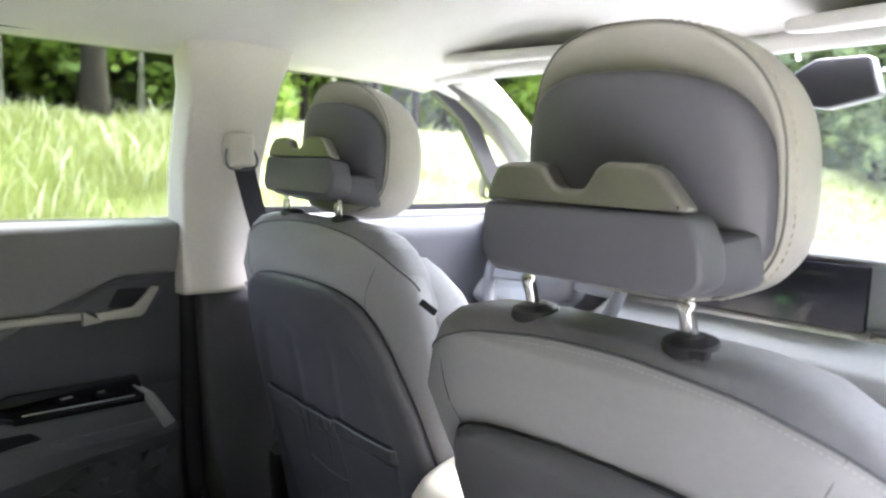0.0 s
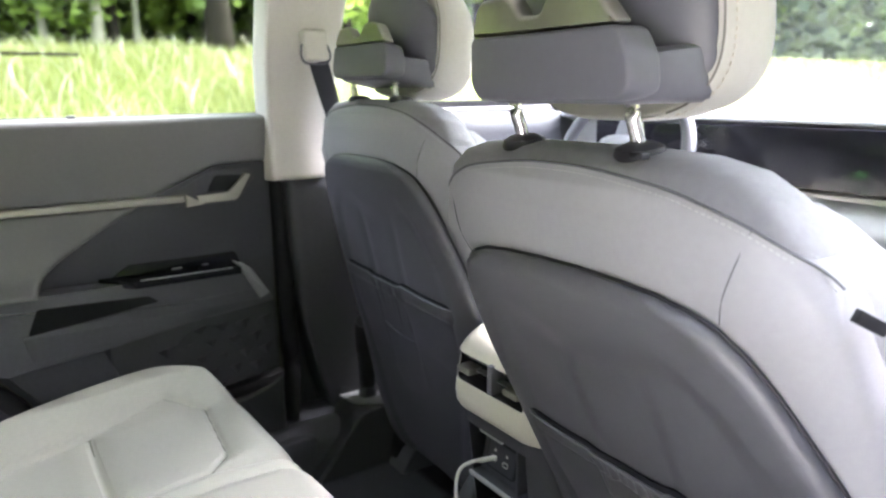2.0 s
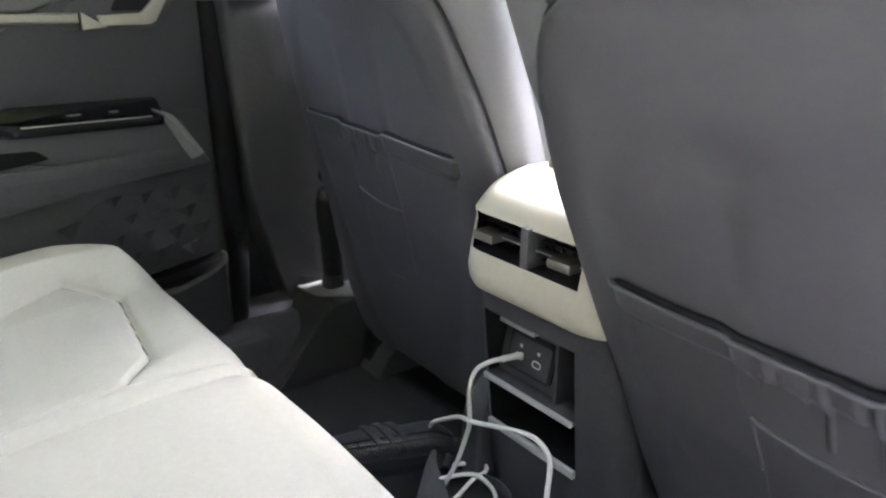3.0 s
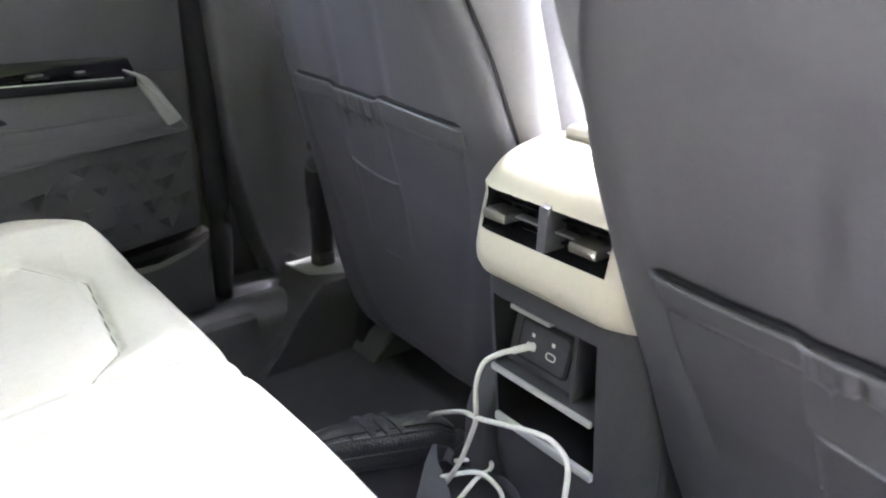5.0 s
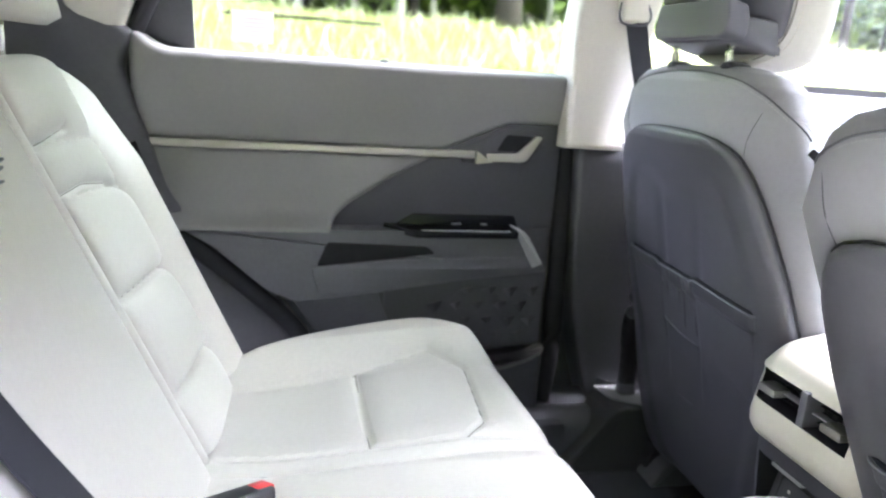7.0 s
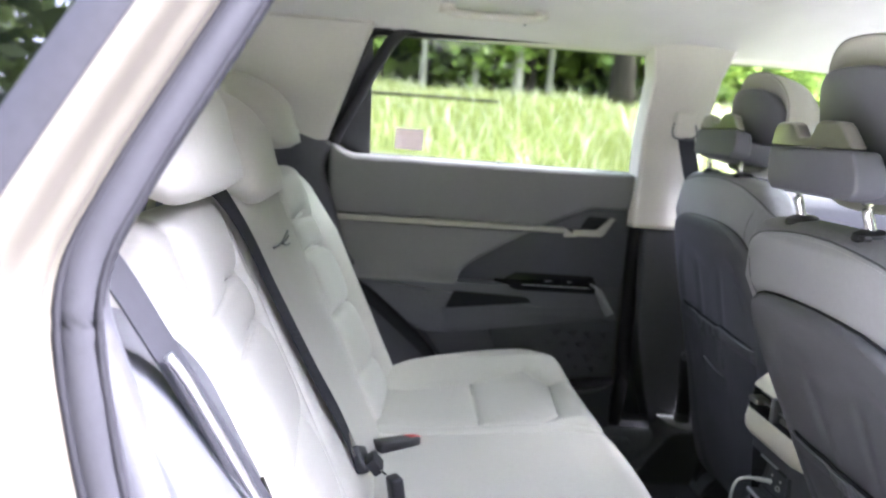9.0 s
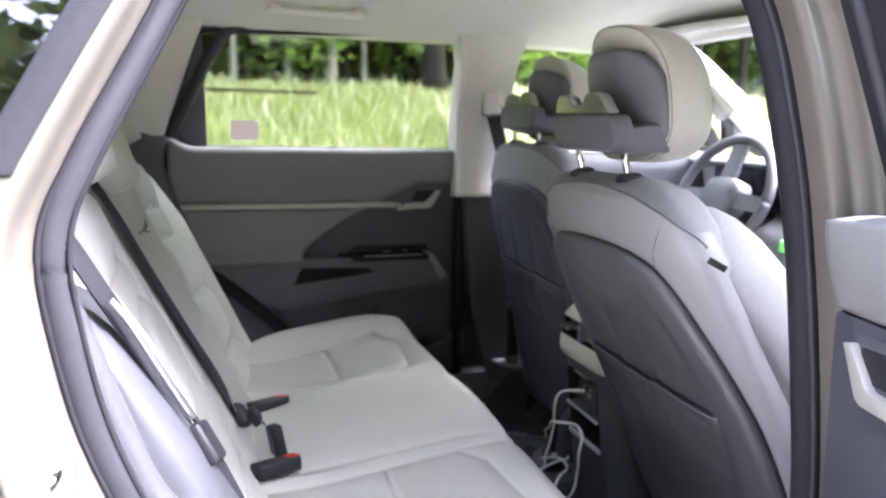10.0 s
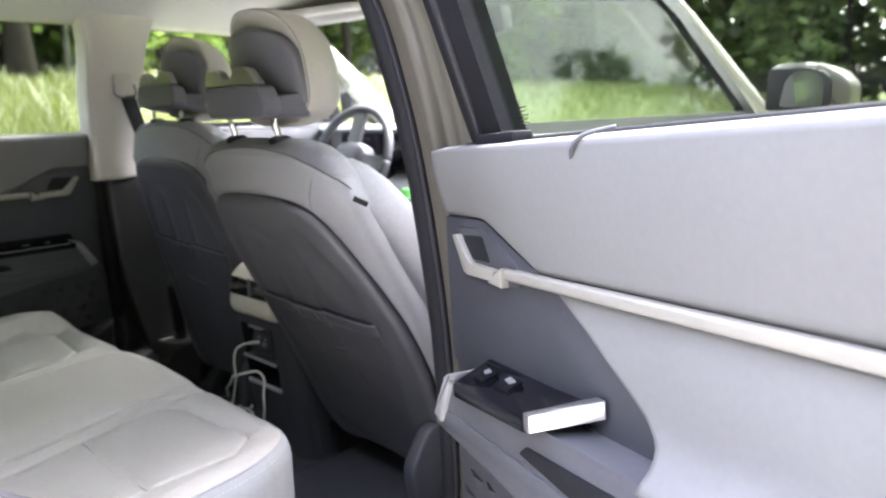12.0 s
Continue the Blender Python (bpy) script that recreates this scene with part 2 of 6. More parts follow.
def grid(name, f, nu, nv, mat, parent=None, thick=0.0, smooth=True, label="", close=False):
    """A sheet f(u, v) for u, v from 0 to 1, given a thickness towards its back."""
    verts = [Vector(f(i / nu, j / nv)) for j in range(nv + 1) for i in range(nu + 1)]
    at = lambda i, j: j * (nu + 1) + i
    faces = [(at(i, j), at(i + 1, j), at(i + 1, j + 1), at(i, j + 1)) for j in range(nv) for i in range(nu)]
    if thick:
        nor = [Vector() for _ in verts]
        for q in faces:
            w = (verts[q[1]] - verts[q[0]]).cross(verts[q[3]] - verts[q[0]]) + (verts[q[3]] - verts[q[2]]).cross(verts[q[1]] - verts[q[2]])
            for k in q:
                nor[k] += w
        N = len(verts)
        verts += [v - w.normalized() * thick for v, w in zip(verts, nor)]
        faces += [tuple(k + N for k in reversed(q)) for q in faces]
        rim = [at(i, 0) for i in range(nu)] + [at(nu, j) for j in range(nv)] + [at(i, nv) for i in range(nu, 0, -1)] + [at(0, j) for j in range(nv, 0, -1)]
        faces += [(rim[k - 1], rim[k - 1] + N, rim[k] + N, rim[k]) for k in range(len(rim))]
    return obj(name, verts, faces, mat, parent, smooth, label)


def loft(name, rings, mat, parent=None, smooth=True, label="", caps=True):
    k = len(rings[0])
    verts = [p for r in rings for p in r]
    faces = [(j * k + i, j * k + (i + 1) % k, (j + 1) * k + (i + 1) % k, (j + 1) * k + i) for j in range(len(rings) - 1) for i in range(k)]
    if caps:
        faces += [tuple(range(k)), tuple(reversed(range((len(rings) - 1) * k, len(rings) * k)))]
    return obj(name, verts, faces, mat, parent, smooth, label)


def superring(c, a, b, n=3.0, k=40, ux=(1, 0, 0), uy=(0, 1, 0)):
    out = []
    for i in range(k):
        t = 2 * math.pi * i / k
        x, y = math.cos(t), math.sin(t)
        out.append(Vector(c) + Vector(ux) * a * math.copysign(abs(x) ** (2 / n), x) + Vector(uy) * b * math.copysign(abs(y) ** (2 / n), y))
    return out


def tube(name, pts, r, mat, parent=None, k=8, n=6, flat=None, up=(0, 0, 1), label=""):
    """A round line through the points, or a strap of half width flat."""
    path = rounded(pts, n, False)
    rings = []
    for i, p in enumerate(path):
        d = (path[min(i + 1, len(path) - 1)] - path[max(i - 1, 0)]).normalized()
        s = d.cross(Vector(up))
        s = s.normalized() if s.length > 1e-4 else d.orthogonal().normalized()
        w = s.cross(d).normalized()
        rr = r[min(int(i / max(1, len(path) - 1) * (len(r) - 1) + 0.5), len(r) - 1)] if isinstance(r, (list, tuple)) else r
        if flat:
            rings.append([p + s * flat * a + w * rr * b for a, b in ((-1, -1), (1, -1), (1, 1), (-1, 1))])
        else:
            rings.append([p + (s * math.cos(2 * math.pi * j / k) + w * math.sin(2 * math.pi * j / k)) * rr for j in range(k)])
    return loft(name, rings, mat, parent, "edge" if flat else True, label)


def lathe(name, profile, c, mat, parent=None, k=24, axis=(0, 0, 1), label=""):
    """Rings of (radius, height) round an axis."""
    a = Vector(axis).normalized()
    u = a.orthogonal().normalized()
    w = a.cross(u)
    rings = [[Vector(c) + a * h + (u * math.cos(2 * math.pi * j / k) + w * math.sin(2 * math.pi * j / k)) * max(r, 1e-4) for j in range(k)] for r, h in profile]
    return loft(name, rings, mat, parent, "edge", label)


def lerp(xs, ys, t):
    return float(np.interp(t, xs, ys))


def dashes(name, pts, mat, parent, length=0.0055, gap=0.0035, r=0.0007, n=14):
    """Stitches along a line: many short threads in one mesh."""
    path = rounded(pts, n, False)
    verts, faces, run, on = [], [], 0.0, True
    acc = [0.0]
    for a, b in zip(path, path[1:]):
        acc.append(acc[-1] + (b - a).length)
    X, Y, Z = ([p[i] for p in path] for i in range(3))
    s = 0.0
    while s + length < acc[-1]:
        a, b = (Vector((lerp(acc, X, q), lerp(acc, Y, q), lerp(acc, Z, q))) for q in (s, s + length))
        d = (b - a).normalized()
        u = d.orthogonal().normalized() * r
        w = d.cross(u)
        k = len(verts)
        verts += [a + u, a + w, a - u, a - w, b + u, b + w, b - u, b - w]
        faces += [(k + i, k + (i + 1) % 4, k + 4 + (i + 1) % 4, k + 4 + i) for i in range(4)] + [(k, k + 1, k + 2, k + 3), (k + 7, k + 6, k + 5, k + 4)]
        s += length + gap
    return obj(name, verts, faces, mat, parent, False)


# ---- the car's body ----
def side_x(z):
    """Half width of the cabin's inner side at a height."""
    return 0.783 - 0.34 * (z - 1.19) if z > 1.19 else 0.775


def roof_z(x, y):
    z = 1.60 - 0.095 * abs(x / 0.68) ** 3
    if y > 0.95:
        z -= 0.16 * (y - 0.95) ** 2
    if y < -0.5:
        z -= 0.10 * (y + 0.5) ** 2
    return z


headliner = grid("ceiling", lambda u, v: (-0.69 + 1.38 * u, -1.25 + (2.49 + 0.19 * (1 - (2 * u - 1) ** 2)) * v, roof_z(-0.69 + 1.38 * u, -1.25 + (2.49 + 0.19 * (1 - (2 * u - 1) ** 2)) * v)), 40, 50, LINING, thick=-0.02)
tagged(headliner, "pale warm grey fabric headliner of the car", "ceiling", kind="structure")
roof = grid("roof", lambda u, v: (-0.74 + 1.48 * u, -1.3 + 2.5 * v, roof_z(-0.70 + 1.40 * u, -1.3 + 2.5 * v) + 0.055), 24, 30, PAINT, thick=0.012)
tagged(roof, "ivory painted steel roof of the car", "car roof", kind="structure")


def floor_z(x, y):
    hump = 0.02 * math.exp(-(x / 0.16) ** 2)
    lip = 0.16 * max(0.0, min(1.0, (abs(x) - 0.66) / 0.08)) ** 2
    return 0.330 + hump + lip + 0.004 * math.sin(9 * x) * math.sin(7 * y)


floor = grid("floor", lambda u, v: (-0.76 + 1.52 * u, -0.1 + 2.2 * v, floor_z(-0.76 + 1.52 * u, -0.1 + 2.2 * v)), 60, 60, CARPET, thick=0.03)
tagged(floor, "charcoal carpeted floor of the car", "floor", kind="structure")
for s in (-1, 1):
    mat_top = grid("floor_mat", lambda u, v: (s * 0.38 - 0.27 + 0.54 * u, 0.50 + 0.42 * v, 0.345 + 0.012 * max(0, v - 0.7) + 0.003 * math.sin(14 * u)), 20, 16, CARPET, thick=0.012)
    tagged(mat_top, "dark fabric floor mat in the rear footwell", "floor mat", "rear floor mats")

# sills
for s in (-1, 1):
    sill = prism("door_sill", fillet([(0.66, 0.30), (0.66, 0.44), (0.70, 0.465), (0.80, 0.455), (0.84, 0.40), (0.86, 0.30)], 0.02), lambda u, v, w: (s * u, w, v), 0.02, 2.2, SLATE, None, 0.006)
    tagged(sill, "dark plastic door sill scuff plate", "door sill", "door sills", "structure")
    under = prism("trim", fillet([(0.70, 0.20), (0.845, 0.45), (0.90, 0.40), (0.90, 0.22)], 0.02), lambda u, v, w: (s * u, w, v), -0.05, 2.3, PAINT, None, 0.004)
    tagged(under, "ivory painted rocker panel below the doors", "rocker panel", "rocker panels", "structure")


def strip(name, rows, mat, label, category, k=8, thick=0.006):
    """A body panel as a loft through cross lines: rows of point lists, smooth both ways."""
    lines = [rounded(r, k, False) for r in rows]
    cols = [rounded([l[i] for l in lines], k, False) for i in range(len(lines[0]))]
    nu, nv = len(cols) - 1, len(cols[0]) - 1
    return tagged(grid(name, lambda u, v: cols[round(u * nu)][round(v * nv)], nu, nv, mat, thick=thick), label, category, kind="structure")


# B pillars
def b_pillar(s, back, label):
    """s: side; back: how far behind the door's edge the trim begins at the height of the belt."""
    y0 = 0.65 - back
    rows = []
    for z, w0, w1, inn in ((1.05, 0.0, 0.148, 0.0), (1.10, 0.0, 0.150, 0.0), (1.30, -0.004, 0.155, 0.002), (1.45, -0.008, 0.164, 0.0), (1.56, -0.03, 0.20, 0.02)):
        x = side_x(z) - 0.052 + inn if z > 1.19 else 0.706 + 0.1 * (z - 1.066)
        rows.append([(s * (x + 0.06), y0 + w0 - 0.004, z), (s * (x + 0.004), y0 + w0, z), (s * x, y0 + w0 + 0.012, z), (s * (x - 0.012), y0 + 0.075, z), (s * x, y0 + w1 - 0.012, z), (s * (x + 0.008), y0 + w1, z), (s * (x + 0.06), y0 + w1 + 0.004, z)])
    p = thing("b_pillar", (s * 0.70, y0 + 0.075, 1.05), label, "pillar trim", "B pillars", "structure")
    lines = [rounded(r, 4, False) for r in rows]
    nv = len(lines[0]) - 1

    def f(u, v):
        t = v * (len(rows) - 1)
        i = min(int(t), len(rows) - 2)
        return lines[i][round(u * nv)].lerp(lines[i + 1][round(u * nv)], t - i)

    grid("upper_trim", f, nv, 16, PILLAR, p, -0.004)
    low = []
    for z, w0, w1, x in ((0.44, 0.145, 0.60, 0.745), (0.56, 0.102, 0.52, 0.735), (0.70, 0.068, 0.42, 0.725), (0.88, 0.046, 0.30, 0.715), (1.066, 0.036, 0.20, 0.711)):
        low.append(rounded([(s * (x + 0.06), y0 + w0 - 0.006, z), (s * (x + 0.006), y0 + w0, z), (s * x, y0 + w0 + 0.02, z), (s * (x - 0.01), y0 + (w0 + w1) / 2, z), (s * x, y0 + w1, z), (s * (x + 0.06), y0 + w1 + 0.02, z)], 4, False))
    nl = len(low[0]) - 1

    def g(u, v):
        t = v * (len(low) - 1)
        i = min(int(t), len(low) - 2)
        return low[i][round(u * nl)].lerp(low[i + 1][round(u * nl)], t - i)

    grid("lower_trim", g, nl, 16, DARK, p, -0.004, label="dark lower pillar trim")
    return p, y0


bp_far, _ = b_pillar(-1, 0.0, "warm grey upper and dark lower pillar trim")
b_pillar(1, 0.03, "warm grey pillar trim beside the open door")


def belt_guide(s, y, z, p):
    x = side_x(z) - 0.055
    rbox("belt_guide", (s * (x - 0.022) - 0.02, y - 0.026, z - 0.045), (s * (x - 0.022) + 0.02, y + 0.026, z + 0.02), PILLAR, p, 0.008, 3, label="pale seat belt height adjuster")
    tube("guide_loop", [(s * (x - 0.030), y - 0.028, z - 0.010), (s * (x - 0.036), y - 0.033, z - 0.032), (s * (x - 0.036), y - 0.022, z - 0.048), (s * (x - 0.036), y + 0.022, z - 0.048), (s * (x - 0.036), y + 0.033, z - 0.032), (s * (x - 0.030), y + 0.028, z - 0.010)], 0.0024, SLATE, p, 6, 4)


belt_guide(-1, 0.735, 1.345, bp_far)
front_belt = thing("seat_belt", (-0.64, 0.74, 1.30), "dark woven front seat belt hanging by the pillar", "seat belt")
tube("webbing", [(-0.640, 0.740, 1.300), (-0.646, 0.772, 1.20), (-0.655, 0.825, 1.06), (-0.665, 0.89, 0.90), (-0.675, 0.94, 0.70)], 0.0012, WEBBING, front_belt, flat=0.021, up=(1, 0, 0))
belt_anchor = thing("belt_anchor", (-0.69, 0.85, 0.50), "black seat belt anchor arm on the footwell cover", "belt anchor")
sleeve = [superring((-0.690, 0.852, z), 0.017 * k, 0.021 * k, 3, 24) for z, k in ((0.502, 0.86), (0.53, 0.9), (0.575, 0.94), (0.615, 1.0), (0.620, 1.16), (0.676, 1.2), (0.688, 1.12), (0.694, 0.85))]
loft("sleeve", sleeve, BLACK, belt_anchor, "edge")
for z in (0.507, 0.514, 0.521, 0.528):
    loft("rib", [superring((-0.690, 0.852, z + d), 0.0185 * k, 0.0225 * k, 3, 20) for d, k in ((-0.002, 0.93), (0.0, 1.0), (0.002, 0.93))], DARK, belt_anchor)
for y, z in ((0.838, 0.700), (0.842, 0.735)):
    lathe("bolt", [(0.0, 0.016), (0.010, 0.014), (0.014, 0.008), (0.015, 0.0), (0.012, -0.010)], (-0.682, y, z), SLATE, belt_anchor, 16, (1, -0.5, 0.15))
tube("webbing", [(-0.700, 0.905, 0.500), (-0.698, 0.893, 0.58), (-0.694, 0.878, 0.66), (-0.690, 0.866, 0.70)], 0.0014, STRAP, belt_anchor, flat=0.020, up=(1, 0, 0), label="grey woven webbing")

# plastic cover at the foot of the far pillar, with a pale top, and the seat rail
cover = thing("footwell_cover", (-0.70, 0.85, 0.33), "dark plastic footwell cover with a pale top", "footwell cover")
prism("cover_body", fillet([(0.66, 0.33), (0.76, 0.44), (0.795, 0.488), (0.82, 0.497), (1.25, 0.497), (1.25, 0.33)], 0.02), lambda u, v, w: (w, u, v), -0.76, -0.622, DARK, cover, 0.008)
prism("cover_top", fillet([(0.793, -0.742), (0.805, -0.668), (0.885, -0.616), (0.96, -0.616), (0.96, -0.742)], 0.012), lambda u, v, w: (v, u, w), 0.4985, 0.5035, GREY_PALE, cover, 0.0015, label="pale satin top plate")
rbox("sill_step", (-0.70, 0.60, 0.40), (-0.655, 0.70, 0.452), SLATE, cover, 0.008)
seat_rail = thing("seat_rail", (-0.60, 0.95, 0.34), "dark seat rail end cap on the carpet", "seat rail")
prism("rail_cap", fillet([(0.86, 0.345), (0.885, 0.39), (0.92, 0.415), (1.25, 0.425), (1.25, 0.345)], 0.012), lambda u, v, w: (w, u, v), -0.62, -0.545, SLATE, seat_rail, 0.008)
rbox("rail_bar", (-0.605, 0.95, 0.345), (-0.56, 1.5, 0.40), SILVER, seat_rail, 0.004)

# C pillars and the side behind the rear doors
for s in (-1, 1):
    cp = prism("c_pillar", fillet([(-0.075, 1.53), (-0.105, 1.46), (-0.215, 1.165), (-0.262, 1.165), (-0.30, 1.30), (-0.62, 1.30), (-0.75, 1.53)], 0.02), lambda u, v, w: (s * (side_x(v) - 0.045 + w), u, v), 0.0, 0.05, PILLAR, None, 0.012, 3)
    tagged(cp, "warm grey plastic C pillar trim", "pillar trim", "C pillars", "structure")
    qt = prism("quarter_trim", fillet([(-0.17, 1.22), (-0.20, 1.16), (-0.12, 0.92), (0.02, 0.80), (0.10, 0.70), (0.19, 0.46), (0.10, 0.40), (-0.5, 0.40), (-1.3, 0.75), (-1.3, 1.30), (-0.4, 1.30)], 0.04), lambda u, v, w: (s * (0.715 + w), u, v), 0.0, 0.04, DARK, None, 0.015, 3)
    tagged(qt, "dark plastic trim beside the rear bench", "side trim", "side trims", "structure")
rear_wall = rbox("wall_rear", (-0.76, -1.36, 0.40), (0.76, -1.30, 1.15), DARK, None, 0.02)
tagged(rear_wall, "dark trimmed tailgate", "tailgate", kind="structure")
rear_glass = grid("window_rear", lambda u, v: (-0.64 + 1.28 * u, -1.33 + 0.22 * v, 1.08 + 0.45 * v), 8, 8, GLASS, thick=0.004)
rear_glass.visible_shadow = False
tagged(rear_glass, "tinted rear window", "window", kind="structure")
cargo = rbox("cargo_floor", (-0.74, -1.31, 0.60), (0.74, -0.25, 0.64), CARPET, None, 0.01)
tagged(cargo, "dark carpeted cargo floor behind the bench", "cargo floor", kind="structure")

# near side: the door opening, its seal and the painted panels round it
REAR_EDGE = [(0.10, 1.535), (-0.005, 1.515), (-0.065, 1.44), (-0.12, 1.335), (-0.172, 1.235), (-0.196, 1.17), (-0.190, 1.09), (-0.165, 0.98), (-0.10, 0.83), (0.0, 0.70), (0.075, 0.58), (0.11, 0.47), (0.17, 0.425)]


def seal_x(z):
    return 0.775 - 0.30 * 0.03 * math.log(1 + math.exp((z - 1.17) / 0.03))


def door_seal(line, r, mat, side):
    """A hollow rubber bulb with two thin lips along it."""
    d = thing("door_seal", line[-1], "black rubber seal round the door opening", "door seal", "door seals")
    tube("bulb", line, r, mat, d, 10, 5)
    for out, back, w in ((0.9, -0.4, 0.20), (0.35, 0.95, 0.17)):
        tube("lip", [(x + side * r * out, y + r * back, z) for x, y, z in line], r * w, RUBBER if mat is FRAME else FRAME, d, 6, 5)
    return d


for s in (1, -1):
    door_seal([(s * seal_x(z), y, z) for y, z in REAR_EDGE], 0.016, RUBBER, s)
door_seal([(0.682, 0.475, 1.505), (0.716, 0.523, 1.40), (0.748, 0.540, 1.28), (0.772, 0.553, 1.15), (0.786, 0.575, 0.95), (0.788, 0.588, 0.80), (0.787, 0.598, 0.62), (0.78, 0.60, 0.47)], 0.018, FRAME, 1)
door_seal([(-0.70, 0.685, 1.50), (-0.752, 0.685, 1.30), (-0.765, 0.680, 1.16), (-0.755, 0.672, 1.06), (-0.747, 0.677, 0.80), (-0.745, 0.682, 0.60), (-0.742, 0.67, 0.47)], 0.020, FRAME, -1)


def flank_x(z):
    return 0.862 - 0.30 * (z - 1.20) if z > 1.20 else 0.862 + 0.055 * math.sin(math.pi * min(1, (1.20 - z) / 0.75))


# painted jamb behind the near opening: from the seal outwards to the flank
rows = []
for y, z in REAR_EDGE:
    x = seal_x(z)
    rows.append([(x + 0.004, y - 0.008, z), (x + 0.022, y - 0.014, z), (x + 0.04, y - 0.010, z), (x + 0.056, y - 0.016, z), (flank_x(z) - 0.010, y - 0.018, z), (flank_x(z), y - 0.032, z)])
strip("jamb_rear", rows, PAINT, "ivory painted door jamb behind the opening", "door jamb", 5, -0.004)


def flank(u, v):
    """The painted rear wing below the quarter window."""
    z = 0.42 + (1.225 - 0.42) * v
    y0 = lerp([p[1] for p in reversed(REAR_EDGE)], [p[0] for p in reversed(REAR_EDGE)], z) - 0.030
    y = y0 + (-1.5 - y0) * u
    return (flank_x(z) - 0.10 * u * u, y, z)


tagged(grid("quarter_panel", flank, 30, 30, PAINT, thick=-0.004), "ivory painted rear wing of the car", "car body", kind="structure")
strip("quarter_frame", [[(flank_x(z) - 0.004, y - 0.030, z), (flank_x(z), y - 0.040, z), (flank_x(z) - 0.002, y - 0.052, z)] for y, z in ((0.0, 1.525), (-0.055, 1.44), (-0.115, 1.335), (-0.16, 1.25), (-0.172, 1.225))], FRAME, "black frame of the quarter window", "window frame", 4, -0.006)
qglass = prism("window_quarter", fillet([(-0.065, 1.50), (-0.120, 1.40), (-0.215, 1.232), (-0.95, 1.232), (-0.85, 1.50)], 0.01), lambda u, v, w: (flank_x(v) - 0.004 + w, u, v), -0.004, 0.0, GLASS_DARK, None, 0)
tagged(qglass, "dark tinted quarter window reflecting trees", "window", kind="structure")
# Opaque black sheet added so the cabin behind the glass reads dark.
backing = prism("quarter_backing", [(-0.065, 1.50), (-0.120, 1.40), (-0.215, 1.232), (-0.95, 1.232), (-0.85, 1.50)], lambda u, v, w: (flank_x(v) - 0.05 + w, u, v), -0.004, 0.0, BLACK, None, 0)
tagged(backing, "black sheet added behind the quarter window for the dark cabin", "window shade", kind="structure")
# roof rail above the near opening and over the front door
for s in (1, -1):
    rail = tube("roof_rail", [(s * 0.70, 1.62, 1.33), (s * 0.665, 1.36, 1.50), (s * 0.672, 1.1, 1.56), (s * 0.678, 0.6, 1.572), (s * 0.678, 0.1, 1.565), (s * 0.685, -0.2, 1.55), (s * 0.70, -1.25, 1.45)], 0.034, PAINT, None, 12, 6)
    tagged(rail, "ivory painted roof rail above the doors", "roof rail", "roof rails", "structure")
    inner_rail = tube("trim", [(s * 0.665, 1.34, 1.49), (s * 0.655, 1.1, 1.53), (s * 0.655, 0.6, 1.537), (s * 0.655, 0.1, 1.532), (s * 0.66, -0.3, 1.52)], 0.016, LINING, None, 10, 6)
    tagged(inner_rail, "pale edging along the headliner", "trim", "headliner edges", "structure")

# near B pillar: painted outside, behind it the closed front door
rows = []
for z, yf, xs in ((0.45, 0.60, 0.79), (0.62, 0.598, 0.797), (0.80, 0.588, 0.798), (0.95, 0.575, 0.796), (1.15, 0.553, 0.782), (1.28, 0.540, 0.758), (1.40, 0.523, 0.726), (1.51, 0.475, 0.692)):
    rows.append([(xs, yf + 0.006, z), (xs + 0.02, yf + 0.004, z), (xs + 0.040, yf + 0.002, z), (xs + 0.044, yf + 0.02, z), (xs + 0.060, yf + 0.028, z), (xs + 0.075, yf + 0.030, z), (xs + 0.080, yf + 0.06, z)])
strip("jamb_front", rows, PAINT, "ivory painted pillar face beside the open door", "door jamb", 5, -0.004)
